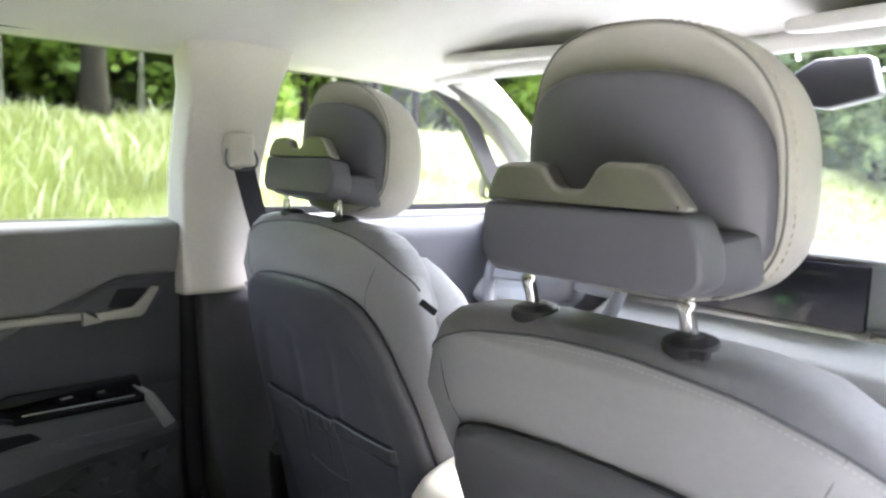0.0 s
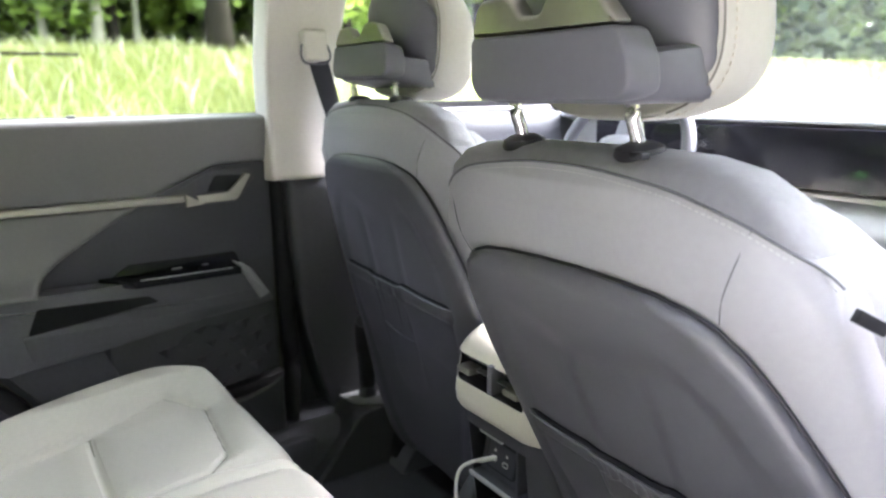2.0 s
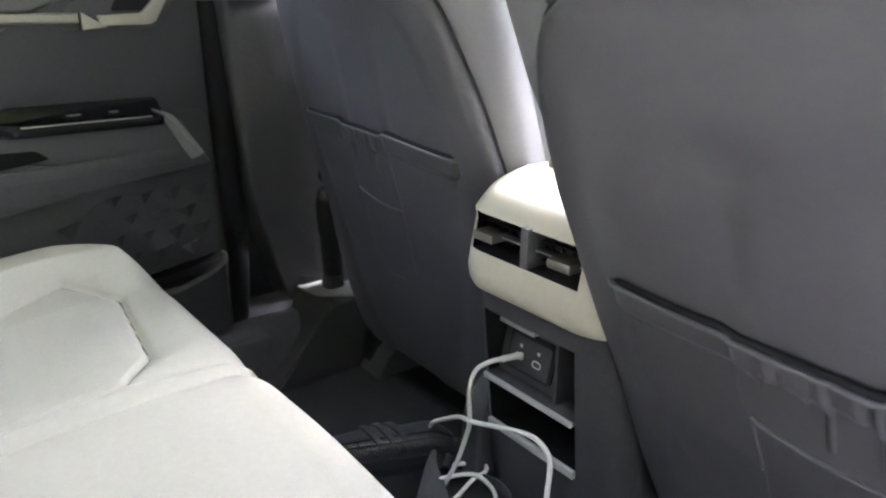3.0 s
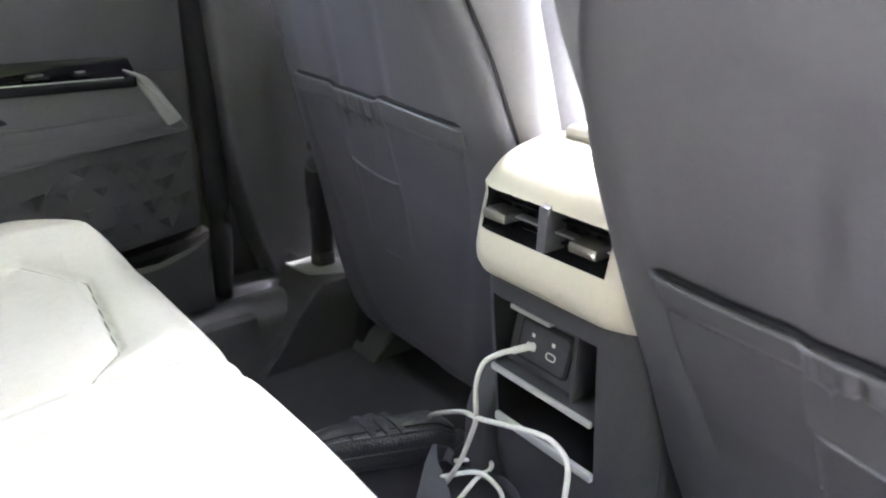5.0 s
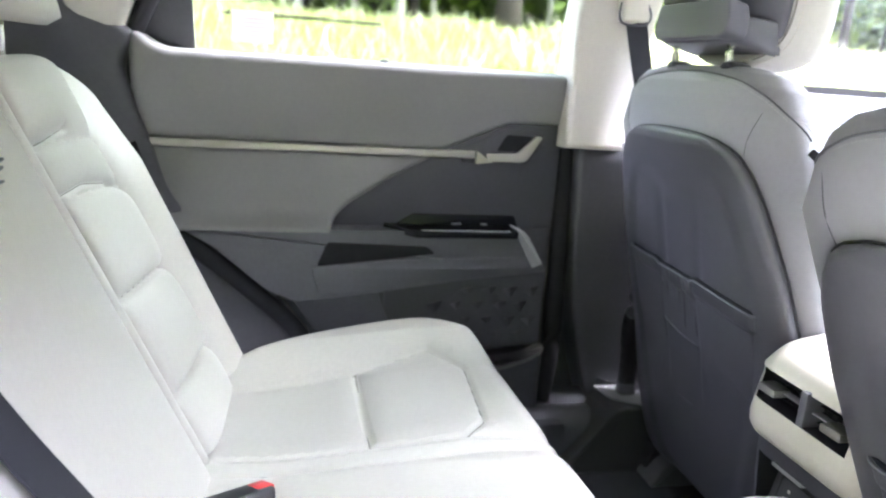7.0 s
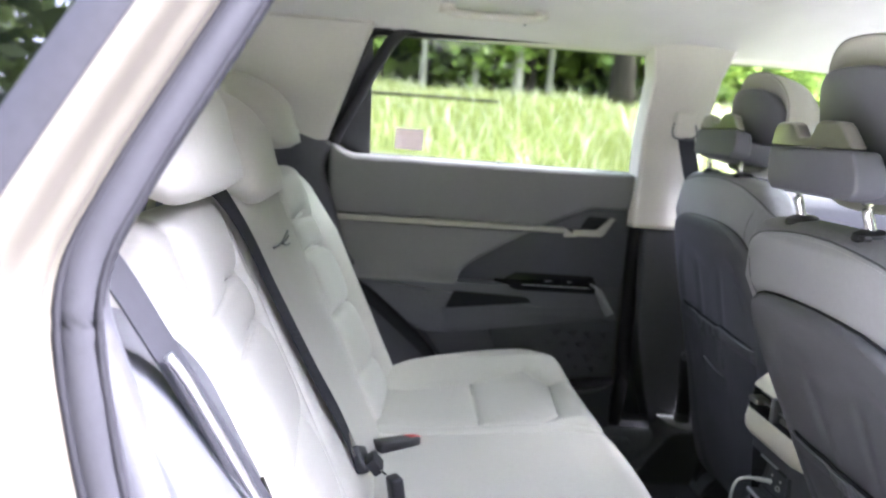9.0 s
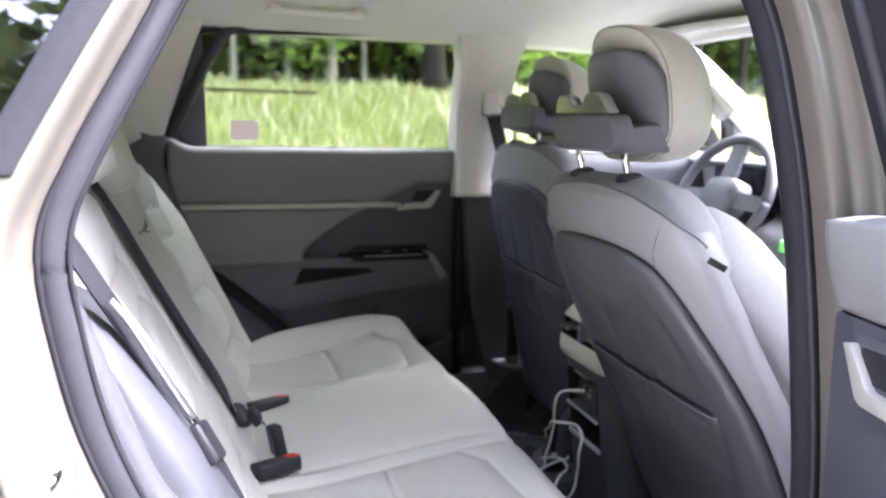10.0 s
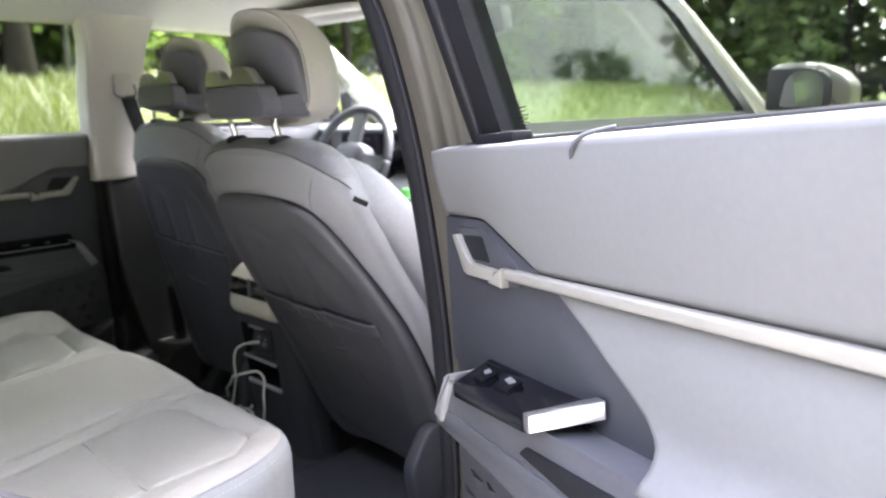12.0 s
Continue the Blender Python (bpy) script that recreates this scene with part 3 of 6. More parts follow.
for s in (1, -1):
    fd = thing("front_door", (s * 0.85, 1.1, 0.4), "closed ivory front door with a black framed window", "car door", "front doors")
    grid("outer_panel", lambda u, v: (s * (flank_x(0.40 + 0.79 * v) + 0.012), 0.635 + 1.05 * u, 0.40 + 0.79 * v), 10, 20, PAINT, fd, 0.02 * s)
    grid("inner_panel", lambda u, v: (s * (0.745 + 0.02 * math.sin(3 * v)), 0.80 + 0.95 * u, 0.42 + 0.76 * v), 10, 14, DARK, fd, 0.02 * s)
    prism("belt_top", [(0.635, 0.74), (0.635, 0.868), (1.72, 0.868), (1.72, 0.74)], lambda u, v, w: (s * v, u, w), 1.175, 1.192, GREY_DOOR, fd, 0.004)
    lead = 0.0 if s > 0 else 0.075
    win = fillet([(0.62 + lead, 1.19), (0.60 + lead, 1.53), (1.30, 1.545), (1.46, 1.46), (1.74, 1.19)], 0.02)
    inner = fillet([(0.69 + lead, 1.21), (0.675 + lead, 1.50), (1.28, 1.51), (1.42, 1.435), (1.66, 1.21)], 0.02)
    rings = [[(s * (side_x(z) + 0.045 + w), y, z) for y, z in o] for o, w in ((win, 0.0), (win, 0.022), (inner, 0.022), (inner, 0.0), (win, 0.0))]
    loft("window_frame", rings, BLACK, fd, "edge", caps=False)
    prism("pane", fillet([(0.68 + lead, 1.20), (0.665 + lead, 1.51), (1.285, 1.52), (1.43, 1.44), (1.67, 1.20)], 0.02), lambda u, v, w: (s * (side_x(v) + 0.055 + w), u, v), 0.0, 0.004, GLASS, fd, 0).visible_shadow = False
    # exterior mirror
    mr = thing("wing_mirror", (s * 0.90, 1.90, 1.15), "ivory and black wing mirror", "wing mirror", "wing mirrors")
    M3 = lambda u, v, w: (s * u, w, v)
    prism("housing", fillet([(0.845, 1.205), (0.852, 1.318), (0.87, 1.327), (0.95, 1.328), (1.015, 1.306), (1.048, 1.272), (1.045, 1.205)], 0.018), M3, 1.79, 1.905, PAINT, mr, 0.018, 4)
    prism("bezel", fillet([(0.847, 1.208), (0.854, 1.316), (0.95, 1.317), (0.992, 1.301), (1.006, 1.28), (1.004, 1.208)], 0.012), M3, 1.780, 1.80, BLACK, mr, 0.003)
    prism("mirror_glass", fillet([(0.890, 1.216), (0.902, 1.286), (0.925, 1.306), (0.965, 1.305), (0.988, 1.288), (0.990, 1.216)], 0.012), lambda u, v, w: (s * u, w + 0.17 * (u - 0.99), v), 1.7775, 1.7795, MIRROR, mr, 0)
    tube("arm", [(s * 0.82, 1.94, 1.15), (s * 0.85, 1.92, 1.19), (s * 0.90, 1.88, 1.225)], 0.025, BLACK, mr, 10, 4)

# inner skin of the far side, under the windows, behind the doors and the pillar
skin = rbox("wall_left", (-0.835, -1.3, 0.30), (-0.812, 1.95, 1.15), DARK, None, 0.004)
tagged(skin, "dark inner skin behind the far doors", "wall", kind="structure")
wing_edge = fillet([(-0.255, 1.13), (-0.176, 1.085), (-0.104, 0.96), (-0.024, 0.80), (0.042, 0.66), (0.07, 0.52), (-0.2, 0.52), (-0.3, 1.0)], 0.05, 8)
wing = loft("side_wing", [[(x, -0.14 + (y + 0.14) * q, 0.80 + (z - 0.80) * (q + 2) / 3) for y, z in wing_edge] for x, q in ((0.590, 0.55), (0.591, 0.72), (0.595, 0.83), (0.603, 0.91), (0.617, 0.965), (0.640, 0.995), (0.668, 1.0), (0.700, 0.985), (0.718, 0.95), (0.728, 0.90), (0.734, 0.80), (0.735, 0.60))], WING)
tagged(wing, "blue grey padded wing beside the rear backrest", "side trim", kind="structure")
header = tube("windscreen_header", [(-0.64, 1.23, 1.525), (-0.45, 1.34, 1.545), (0.0, 1.42, 1.555), (0.45, 1.34, 1.545), (0.64, 1.23, 1.525)], 0.022, LINING, None, 10, 8)
tagged(header, "pale headliner edge above the windscreen", "trim", kind="structure")

striker = thing("door_striker", (0.835, -0.20, 1.0), "chrome door striker on the painted jamb", "door striker")
prism("striker_plate", fillet([(-0.225, 0.975), (-0.225, 1.03), (-0.175, 1.03), (-0.175, 0.975)], 0.01), lambda u, v, w: (w, u, v), 0.842, 0.850, SILVER, striker, 0.002)
tube("striker_loop", [(0.848, -0.214, 0.992), (0.875, -0.214, 0.992), (0.878, -0.20, 1.002), (0.875, -0.186, 1.012), (0.848, -0.186, 1.012)], 0.005, CHROME, striker, 8, 5)


# ---- windscreen, dash and what stands on it ----
for s in (-1, 1):
    o, r = (0.06, 0.022) if s > 0 else (0.0, 0.042)
    ap = tube("a_pillar", [(s * (0.645 + o), 1.30, 1.545), (s * (0.668 + o), 1.46, 1.475), (s * (0.70 + o), 1.65, 1.36), (s * (0.745 + o), 1.88, 1.205)], r, PILLAR, None, 12, 6)
    tagged(ap, "pale plastic A pillar trim", "pillar trim", "A pillars", "structure")
wind = grid("windscreen", lambda u, v: ((-0.72 + 1.44 * u) * (1 - 0.10 * v), 1.98 - 0.53 * v - (0.10 + 0.11 * v) * (2 * u - 1) ** 2, 1.12 + 0.435 * v), 16, 10, GLASS, thick=0.004)
tagged(wind, "clear laminated windscreen", "windscreen", kind="structure").visible_shadow = False
bonnet = grid("bonnet", lambda u, v: (-0.85 + 1.7 * u, 1.95 + 0.95 * v, 1.10 - 0.14 * v * v - 0.06 * (2 * u - 1) ** 2), 14, 12, PAINT, thick=0.01)
tagged(bonnet, "ivory painted bonnet of the car", "bonnet", kind="structure")

dash = thing("dashboard", (0, 1.7, 0.9), "pale grey dashboard with a dark lower half", "dashboard")
prism("top_pad", fillet([(1.98, 1.12), (1.62, 1.185), (1.52, 1.185), (1.50, 1.165), (1.56, 1.15), (1.60, 1.0), (1.95, 1.0)], 0.015), lambda u, v, w: (w, u, v), -0.74, 0.74, DASH_TOP, dash, 0.01)
prism("lower_pad", fillet([(1.56, 1.03), (1.50, 1.0), (1.47, 0.96), (1.55, 0.90), (1.60, 0.70), (1.75, 0.45), (1.90, 0.45), (1.90, 1.03)], 0.02), lambda u, v, w: (w, u, v), -0.74, 0.74, DASH_TOP, dash, 0.01)
rbox("band", (-0.72, 1.53, 0.985), (0.72, 1.57, 1.03), SATIN, dash, 0.008)
screen = thing("display", (-0.16, 1.5, 1.10), "wide black panoramic display on the dashboard", "display screen")
rbox("display_panel", (-0.58, 1.495, 1.035), (0.235, 1.515, 1.158), GLOSS, screen, 0.006)
rbox("display_mount", (-0.4, 1.513, 1.05), (0.1, 1.56, 1.13), BLACK, screen, 0.004)

wheel = thing("steering_wheel", (-0.37, 1.36, 1.07), "grey leather steering wheel with silver spokes", "steering wheel")
WC, ax = Vector((-0.37, 1.36, 1.075)), Vector((0, -0.92, 0.39)).normalized()
wu = Vector((1, 0, 0))
wv = wu.cross(ax)
ring = [WC + (wu * math.cos(t) * 0.185 + wv * math.sin(t) * 0.182) for t in [2 * math.pi * i / 40 for i in range(41)]]
tube("rim", ring, 0.0155, WING, wheel, 10, 2)
loft("hub", [superring(WC + ax * h, 0.075 * k, 0.062 * k, 3, 28, wu, wv) for h, k in ((-0.04, 1.0), (0.0, 1.0), (0.018, 0.9), (0.024, 0.5))], SLATE, wheel)
for a in (0.05, math.pi - 0.05):
    d = wu * math.cos(a) + wv * math.sin(a)
    tube("spoke", [WC + d * 0.055, WC + d * 0.12, WC + d * 0.178], 0.006, SLATE, wheel, flat=0.022, n=4, up=ax)
tube("spoke", [WC - wv * 0.05, WC - wv * 0.12, WC - wv * 0.175], 0.006, SLATE, wheel, flat=0.03, n=4, up=ax)
tube("column", [WC - ax * 0.03, WC - ax * 0.12, WC - ax * 0.25], 0.045, BLACK, wheel, 14, 4)

mirror = thing("rear_view_mirror", (0.02, 1.44, 1.45), "black rear view mirror below the headliner", "rear view mirror")
MM = pose(0.020, 1.42, 1.450, 2, 0, -15)
loft("mirror_housing", [[MM @ p for p in superring((0, y, 0), 0.108 * k, 0.039 * k, 3.6, 30, (1, 0, 0), (0, 0, 1))] for y, k in ((0.0, 0.98), (0.01, 1.0), (0.03, 0.8), (0.035, 0.3))], BLACK, mirror)
loft("mirror_pane", [[MM @ p for p in superring((0, y, 0), 0.104, 0.035, 3.6, 30, (1, 0, 0), (0, 0, 1))] for y in (0.0, -0.002)], MIRROR, mirror)
sensor = thing("sensor_cover", (0.16, 1.47, 1.50), "black sensor cover behind the mirror", "sensor cover")
prism("cover", fillet([(0.085, 1.50), (0.125, 1.525), (0.215, 1.525), (0.235, 1.455), (0.150, 1.435), (0.095, 1.445)], 0.010), lambda u, v, w: (u, w, v), 1.455, 1.50, BLACK, sensor, 0.006, 3)
for s in (-1, 1):
    visor = thing("sun_visor", (s * 0.34, 1.26, 1.55), "pale cloth sun visor folded against the headliner", "sun visor", "sun visors")
    loft("visor_pad", [[pose(s * 0.36, 1.25, 1.552, 8, 0, -s * 10) @ p for p in superring((0, 0, h), 0.20 * k, 0.078 * k, 5, 36)] for h, k in ((-0.012, 0.96), (-0.008, 1.0), (0.006, 1.0), (0.010, 0.96))], LINING, visor)
    tube("visor_rod", [(s * 0.50, 1.28, 1.53), (s * 0.55, 1.27, 1.53), (s * 0.56, 1.27, 1.55)], 0.005, PILLAR, visor, 8, 4)
bottle = thing("bottle", (0.0, 1.33, 0.9), "clear plastic bottle with a green cap", "bottle")
BX, BY = 0.05, 1.22
lathe("bottle_body", [(0.0, 0.80), (0.032, 0.80), (0.033, 0.90), (0.030, 0.94), (0.015, 0.975), (0.013, 0.985)], (BX, BY, 0), glass_material("bottle plastic", (0.85, 0.92, 0.88), 0.1), bottle, 20)
lathe("bottle_cap", [(0.0, 1.012), (0.014, 1.012), (0.0155, 1.008), (0.0155, 0.985), (0.0, 0.984)], (BX, BY, 0), GREEN_PL, bottle, 20)

# front console between the seats
console = thing("centre_console", (0, 1.0, 0.33), "cream centre console with rear air vents and a charging niche", "centre console")

top = fillet([(0.84, 0.732), (0.731, 0.724), (0.714, 0.752), (0.722, 0.826), (0.765, 0.862), (0.82, 0.876), (1.45, 0.872), (1.45, 0.70), (1.0, 0.70)], 0.012)


def holed(name, prof, xs, holes, mat, parent, edge=None, depth=0.05, label="", well=None):
    """A sheet: a profile of (y, z) run along x, with openings (x0, x1, row0, row1) whose walls go in by depth."""
    cuts = sorted(set(xs) | {h[0] for h in holes} | {h[1] for h in holes})
    verts, faces, idx, deep_faces = [], [], {}, []

    def P(i, j, deep=0):
        key = (i, j, deep)
        if key not in idx:
            x, (y, z) = cuts[i], prof[j]
            idx[key] = len(verts)
            verts.append((x, y + (edge(x) if edge else 0) + deep * depth, z))
        return idx[key]

    inside = lambda i, j: next((h for h in holes if h[0] - 1e-6 <= cuts[i] and cuts[i + 1] <= h[1] + 1e-6 and h[2] <= j < h[3]), None)
    for i in range(len(cuts) - 1):
        for j in range(len(prof) - 1):
            h = inside(i, j)
            if not h:
                faces.append((P(i, j), P(i + 1, j), P(i + 1, j + 1), P(i, j + 1)))
            else:
                deep_faces.append((P(i, j, 1), P(i + 1, j, 1), P(i + 1, j + 1, 1), P(i, j + 1, 1)))
                if abs(cuts[i] - h[0]) < 1e-6:
                    deep_faces.append((P(i, j), P(i, j + 1), P(i, j + 1, 1), P(i, j, 1)))
                if abs(cuts[i + 1] - h[1]) < 1e-6:
                    deep_faces.append((P(i + 1, j), P(i + 1, j + 1), P(i + 1, j + 1, 1), P(i + 1, j, 1)))
                if j == h[2]:
                    deep_faces.append((P(i, j), P(i + 1, j), P(i + 1, j, 1), P(i, j, 1)))
                if j == h[3] - 1:
                    deep_faces.append((P(i, j + 1), P(i + 1, j + 1), P(i + 1, j + 1, 1), P(i, j + 1, 1)))
    if well:
        used = sorted({k for q in deep_faces for k in q})
        at = {k: i for i, k in enumerate(used)}
        bm = bmesh.new()
        vs = [bm.verts.new(verts[k]) for k in used]
        for q in deep_faces:
            bm.faces.new([vs[at[k]] for k in q])
        from_bm("well", bm, well, parent)
    else:
        faces += deep_faces
    return obj(name, verts, faces, mat, parent, "edge", label)


def round_ends(x0, x1, r, rise):
    def e(x):
        d = max(0.0, (x0 + r - x) / r, (x - (x1 - r)) / r)
        return rise * (1 - math.sqrt(max(0.0, 1 - d * d)))
    return e


CX0, CX1 = -0.138, 0.102
cxs = [CX0 + (CX1 - CX0) * i / 36 for i in range(37)]
tp = rounded([(1.30, 0.862), (0.86, 0.862), (0.80, 0.860), (0.752, 0.848), (0.725, 0.826)], 6, False)
vent_rows = (len(tp) - 1, len(tp) - 1 + 4)
tp = [tuple(p) for p in tp] + [(0.7265, 0.816), (0.724, 0.805), (0.7215, 0.794), (0.719, 0.782), (0.715, 0.758), (0.717, 0.743), (0.724, 0.732), (0.732, 0.728), (0.80, 0.726)]
rear_cap = holed("rear_cap", tp, cxs, [(-0.108, 0.060, *vent_rows)], CREAM_PL, console, round_ends(CX0, CX1, 0.05, 0.05), 0.035, "cream plastic rear cap", BLACK)
rbox("armrest_lid", (-0.11, 0.84, 0.858), (0.085, 1.20, 0.876), CREAM, console, 0.01, 3, label="cream padded armrest lid")
for x0, x1 in ((CX0 + 0.002, CX0 + 0.012), (CX1 - 0.012, CX1 - 0.002)):
    prism("side_cap", fillet([(0.785, 0.735), (0.775, 0.80), (0.83, 0.856), (1.30, 0.856), (1.30, 0.735)], 0.01), lambda u, v, w: (w, u, v), x0, x1, CREAM_PL, console, 0.002)
    prism("side_panel", fillet([(0.80, 0.34), (0.785, 0.728), (1.45, 0.728), (1.5, 0.34)], 0.01), lambda u, v, w: (w, u, v), x0, x1, DARK, console, 0.002)
# vents: two dark throats with slats and knobs, parted by a satin post
for k in range(3):
    rbox("vent_slat", (-0.106, 0.741, 0.788 + 0.0115 * k), (0.060, 0.752, 0.7895 + 0.0115 * k), BLACK, rear_cap, 0.0005)
for k in range(11):
    x = -0.10 + 0.0155 * k
    rbox("vent_vane", (x, 0.748, 0.783), (x + 0.0015, 0.758, 0.825), BLACK, rear_cap, 0.0004)
rbox("vent_throat", (-0.1075, 0.7555, 0.7825), (0.0615, 0.7585, 0.8275), BLACK, rear_cap, 0)
rbox("vent_post", (-0.026, 0.7195, 0.780), (-0.013, 0.75, 0.8285), SLATE, rear_cap, 0.003, label="slate grey vent divider")
for xa, xb, kn in ((-0.105, -0.028, -0.082), (-0.011, 0.060, 0.036)):
    rbox("vent_bar", (xa, 0.729, 0.802), (xb, 0.742, 0.8045), SILVER, rear_cap, 0.001, label="silver vent bar")
    rbox("vent_knob", (kn - 0.017, 0.714, 0.7965), (kn + 0.017, 0.742, 0.808), SATIN, rear_cap, 0.003, 2, label="silver vent knob")
# charging niche
lp = [(0.737, 0.729), (0.738, 0.715), (0.739, 0.700), (0.7415, 0.67), (0.745, 0.64), (0.748, 0.612), (0.749, 0.602), (0.753, 0.565), (0.757, 0.528), (0.762, 0.48), (0.775, 0.40), (0.782, 0.335)]
holed("rear_face", lp, cxs, [(-0.104, 0.046, 2, 8)], DARK, console, round_ends(CX0, CX1, 0.05, 0.05), 0.085, "dark plastic rear face", BLACK)
shelf = rbox("shelf", (-0.1035, 0.746, 0.602), (0.0455, 0.83, 0.6095), DARK, console, 0.002)
rbox("shelf_edge", (-0.1035, 0.7415, 0.6025), (0.0455, 0.7455, 0.6105), SATIN_PL, shelf, 0.0012, label="satin silver shelf edge")
rbox("niche_lip", (-0.1035, 0.7515, 0.5285), (0.0455, 0.758, 0.539), SATIN_PL, console, 0.0015, label="satin silver lower lip")
rbox("niche_divider", (0.004, 0.755, 0.6095), (0.009, 0.83, 0.6995), DARK, console, 0.001)
usb = prism("usb_panel", fillet([(-0.098, 0.612), (-0.098, 0.690), (0.003, 0.690), (0.003, 0.612)], 0.004), lambda u, v, w: (u, 0.770 + 0.22 * (v - 0.65) + w, v), 0.0, 0.05, DARK, console, 0.002, label="dark charging socket panel")
prism("usb_frame", fillet([(-0.085, 0.622), (-0.085, 0.672), (-0.008, 0.672), (-0.008, 0.622)], 0.008), lambda u, v, w: (u, 0.7675 + 0.22 * (v - 0.65) + w, v), 0.0, 0.004, BLACK, usb, 0.001)
prism("usb_face", fillet([(-0.081, 0.626), (-0.081, 0.668), (-0.012, 0.668), (-0.012, 0.626)], 0.006), lambda u, v, w: (u, 0.7662 + 0.22 * (v - 0.65) + w, v), 0.0, 0.004, DARK, usb, 0.001)
prism("usb_lid", fillet([(-0.088, 0.684), (-0.088, 0.690), (-0.028, 0.690), (-0.028, 0.684)], 0.002), lambda u, v, w: (u, 0.752 + w, v), 0.0, 0.02, SATIN_PL, usb, 0.001, label="open silver socket lid")
for x in (-0.063, -0.033):
    loft("usb_ring", [[Vector((q.x, 0.7655 + 0.22 * (q.z - 0.65) + e, q.z)) for q in superring((x, 0, 0.642), a, b, 3, 20, (1, 0, 0), (0, 0, 1))] for a, b, e in ((0.0072, 0.0044, 0), (0.0072, 0.0044, -0.0006), (0.0058, 0.0031, -0.0006), (0.0058, 0.0031, 0))], PAPER, usb, "edge", caps=False)
    rbox("usb_mark", (x - 0.0022, 0.7668, 0.653), (x + 0.0022, 0.7676, 0.6575), PAPER, usb, 0)
cable = thing("charging_cable", (-0.1, 0.7, 0.36), "white charging cable plugged into the console", "cable")
tube("plug", [(-0.060, 0.768, 0.643), (-0.062, 0.752, 0.645), (-0.0635, 0.735, 0.6465)], 0.0042, WHITE_PL, cable, 10, 4)
tube("cord", [(-0.0635, 0.737, 0.6465), (-0.068, 0.720, 0.646), (-0.078, 0.706, 0.634), (-0.082, 0.70, 0.605), (-0.080, 0.70, 0.565), (-0.085, 0.70, 0.543), (-0.102, 0.70, 0.495), (-0.118, 0.70, 0.462), (-0.14, 0.71, 0.43), (-0.165, 0.72, 0.40)], 0.0031, WHITE_PL, cable, 8, 8)
tube("cord", [(-0.282, 0.792, 0.395), (-0.265, 0.775, 0.423), (-0.234, 0.757, 0.457), (-0.200, 0.737, 0.487), (-0.168, 0.731, 0.510), (-0.110, 0.708, 0.552), (-0.070, 0.70, 0.568), (0.011, 0.70, 0.597), (0.040, 0.70, 0.599), (0.056, 0.70, 0.584), (0.064, 0.69, 0.55), (0.062, 0.69, 0.51), (0.04, 0.69, 0.44), (-0.01, 0.67, 0.385), (-0.06, 0.64, 0.365), (-0.11, 0.62, 0.363)], 0.0031, WHITE_PL, cable, 8, 8)
tube("cord", [(-0.155, 0.735, 0.440), (-0.139, 0.742, 0.449), (-0.127, 0.757, 0.452), (-0.113, 0.760, 0.450), (-0.106, 0.749, 0.449), (-0.106, 0.73, 0.448), (-0.092, 0.679, 0.440), (-0.10, 0.64, 0.41), (-0.13, 0.60, 0.37)], 0.0031, WHITE_PL, cable, 8, 8)
tube("cord", [(-0.145, 0.69, 0.438), (-0.133, 0.705, 0.446), (-0.106, 0.731, 0.455), (-0.078, 0.737, 0.450), (-0.052, 0.723, 0.450), (-0.036, 0.698, 0.445), (-0.030, 0.68, 0.42), (-0.035, 0.65, 0.37)], 0.0031, WHITE_PL, cable, 8, 8)

# bag: long pouch lying on the floor, with a seamed edge and three bands over it
bag = thing("bag", (-0.29, 0.70, 0.36), "small worn black leather bag on the floor", "bag")
BAG_AX, BAG_N = Vector((0.402, 0.916, 0)), Vector((-0.916, 0.402, 0))
BAG_CUT = ((0.0, 0.4325), (-0.005, 0.420), (0.001, 0.403), (0.016, 0.372), (0.024, 0.3595), (0.058, 0.3595), (0.071, 0.374), (0.070, 0.402), (0.054, 0.426), (0.034, 0.4385), (0.016, 0.4410), (0.005, 0.4375))


def bag_at(s, a, z):
    k = 1 - 0.62 * max(0, (s - 0.13) / 0.05) ** 2 - 0.5 * max(0, (0.03 - s) / 0.09) ** 2
    wob = 0.0016 * math.sin(70 * s + 9 * z) * (a > 0.02)
    q = Vector((-0.2895, 0.633, 0)) + BAG_AX * s + BAG_N * (0.0 + (a - 0.0) * k)
    zc = 0.3595
    return Vector((q.x, q.y, zc + (z - zc) * (1 - (1 - k) * 0.45) + (wob if z > 0.37 else 0)))


rings = [rounded([bag_at(s, a, z) for a, z in BAG_CUT], 3, True) for s in (-0.06, -0.055, -0.04, -0.02, 0.0, 0.02, 0.04, 0.06, 0.08, 0.10, 0.12, 0.14, 0.155, 0.166, 0.172)]
body = loft("bag_body", rings, BAG, bag)
SEAM_S = [-0.05 + 0.022 * q for q in range(11)]
tube("bag_seam", [bag_at(s, 0.0, 0.4335) for s in SEAM_S], 0.0024, BAG, bag, 8, 4)
tube("bag_zip", [bag_at(s, 0.006, 0.4395) for s in SEAM_S], 0.0016, BLACK, bag, 6, 4)
tube("bag_seam", [bag_at(s, 0.0005, 0.403) for s in SEAM_S], 0.0016, BAG, bag, 6, 4)
for s in (0.045, 0.066, 0.086):
    tube("bag_band", [bag_at(s - d, a, z) for d, a, z in ((-0.012, -0.001, 0.435), (-0.006, 0.008, 0.4405), (0, 0.018, 0.4435), (0.006, 0.034, 0.4415), (0.012, 0.055, 0.429), (0.016, 0.071, 0.404))], 0.0022, BAG, bag, flat=0.0045, n=6)
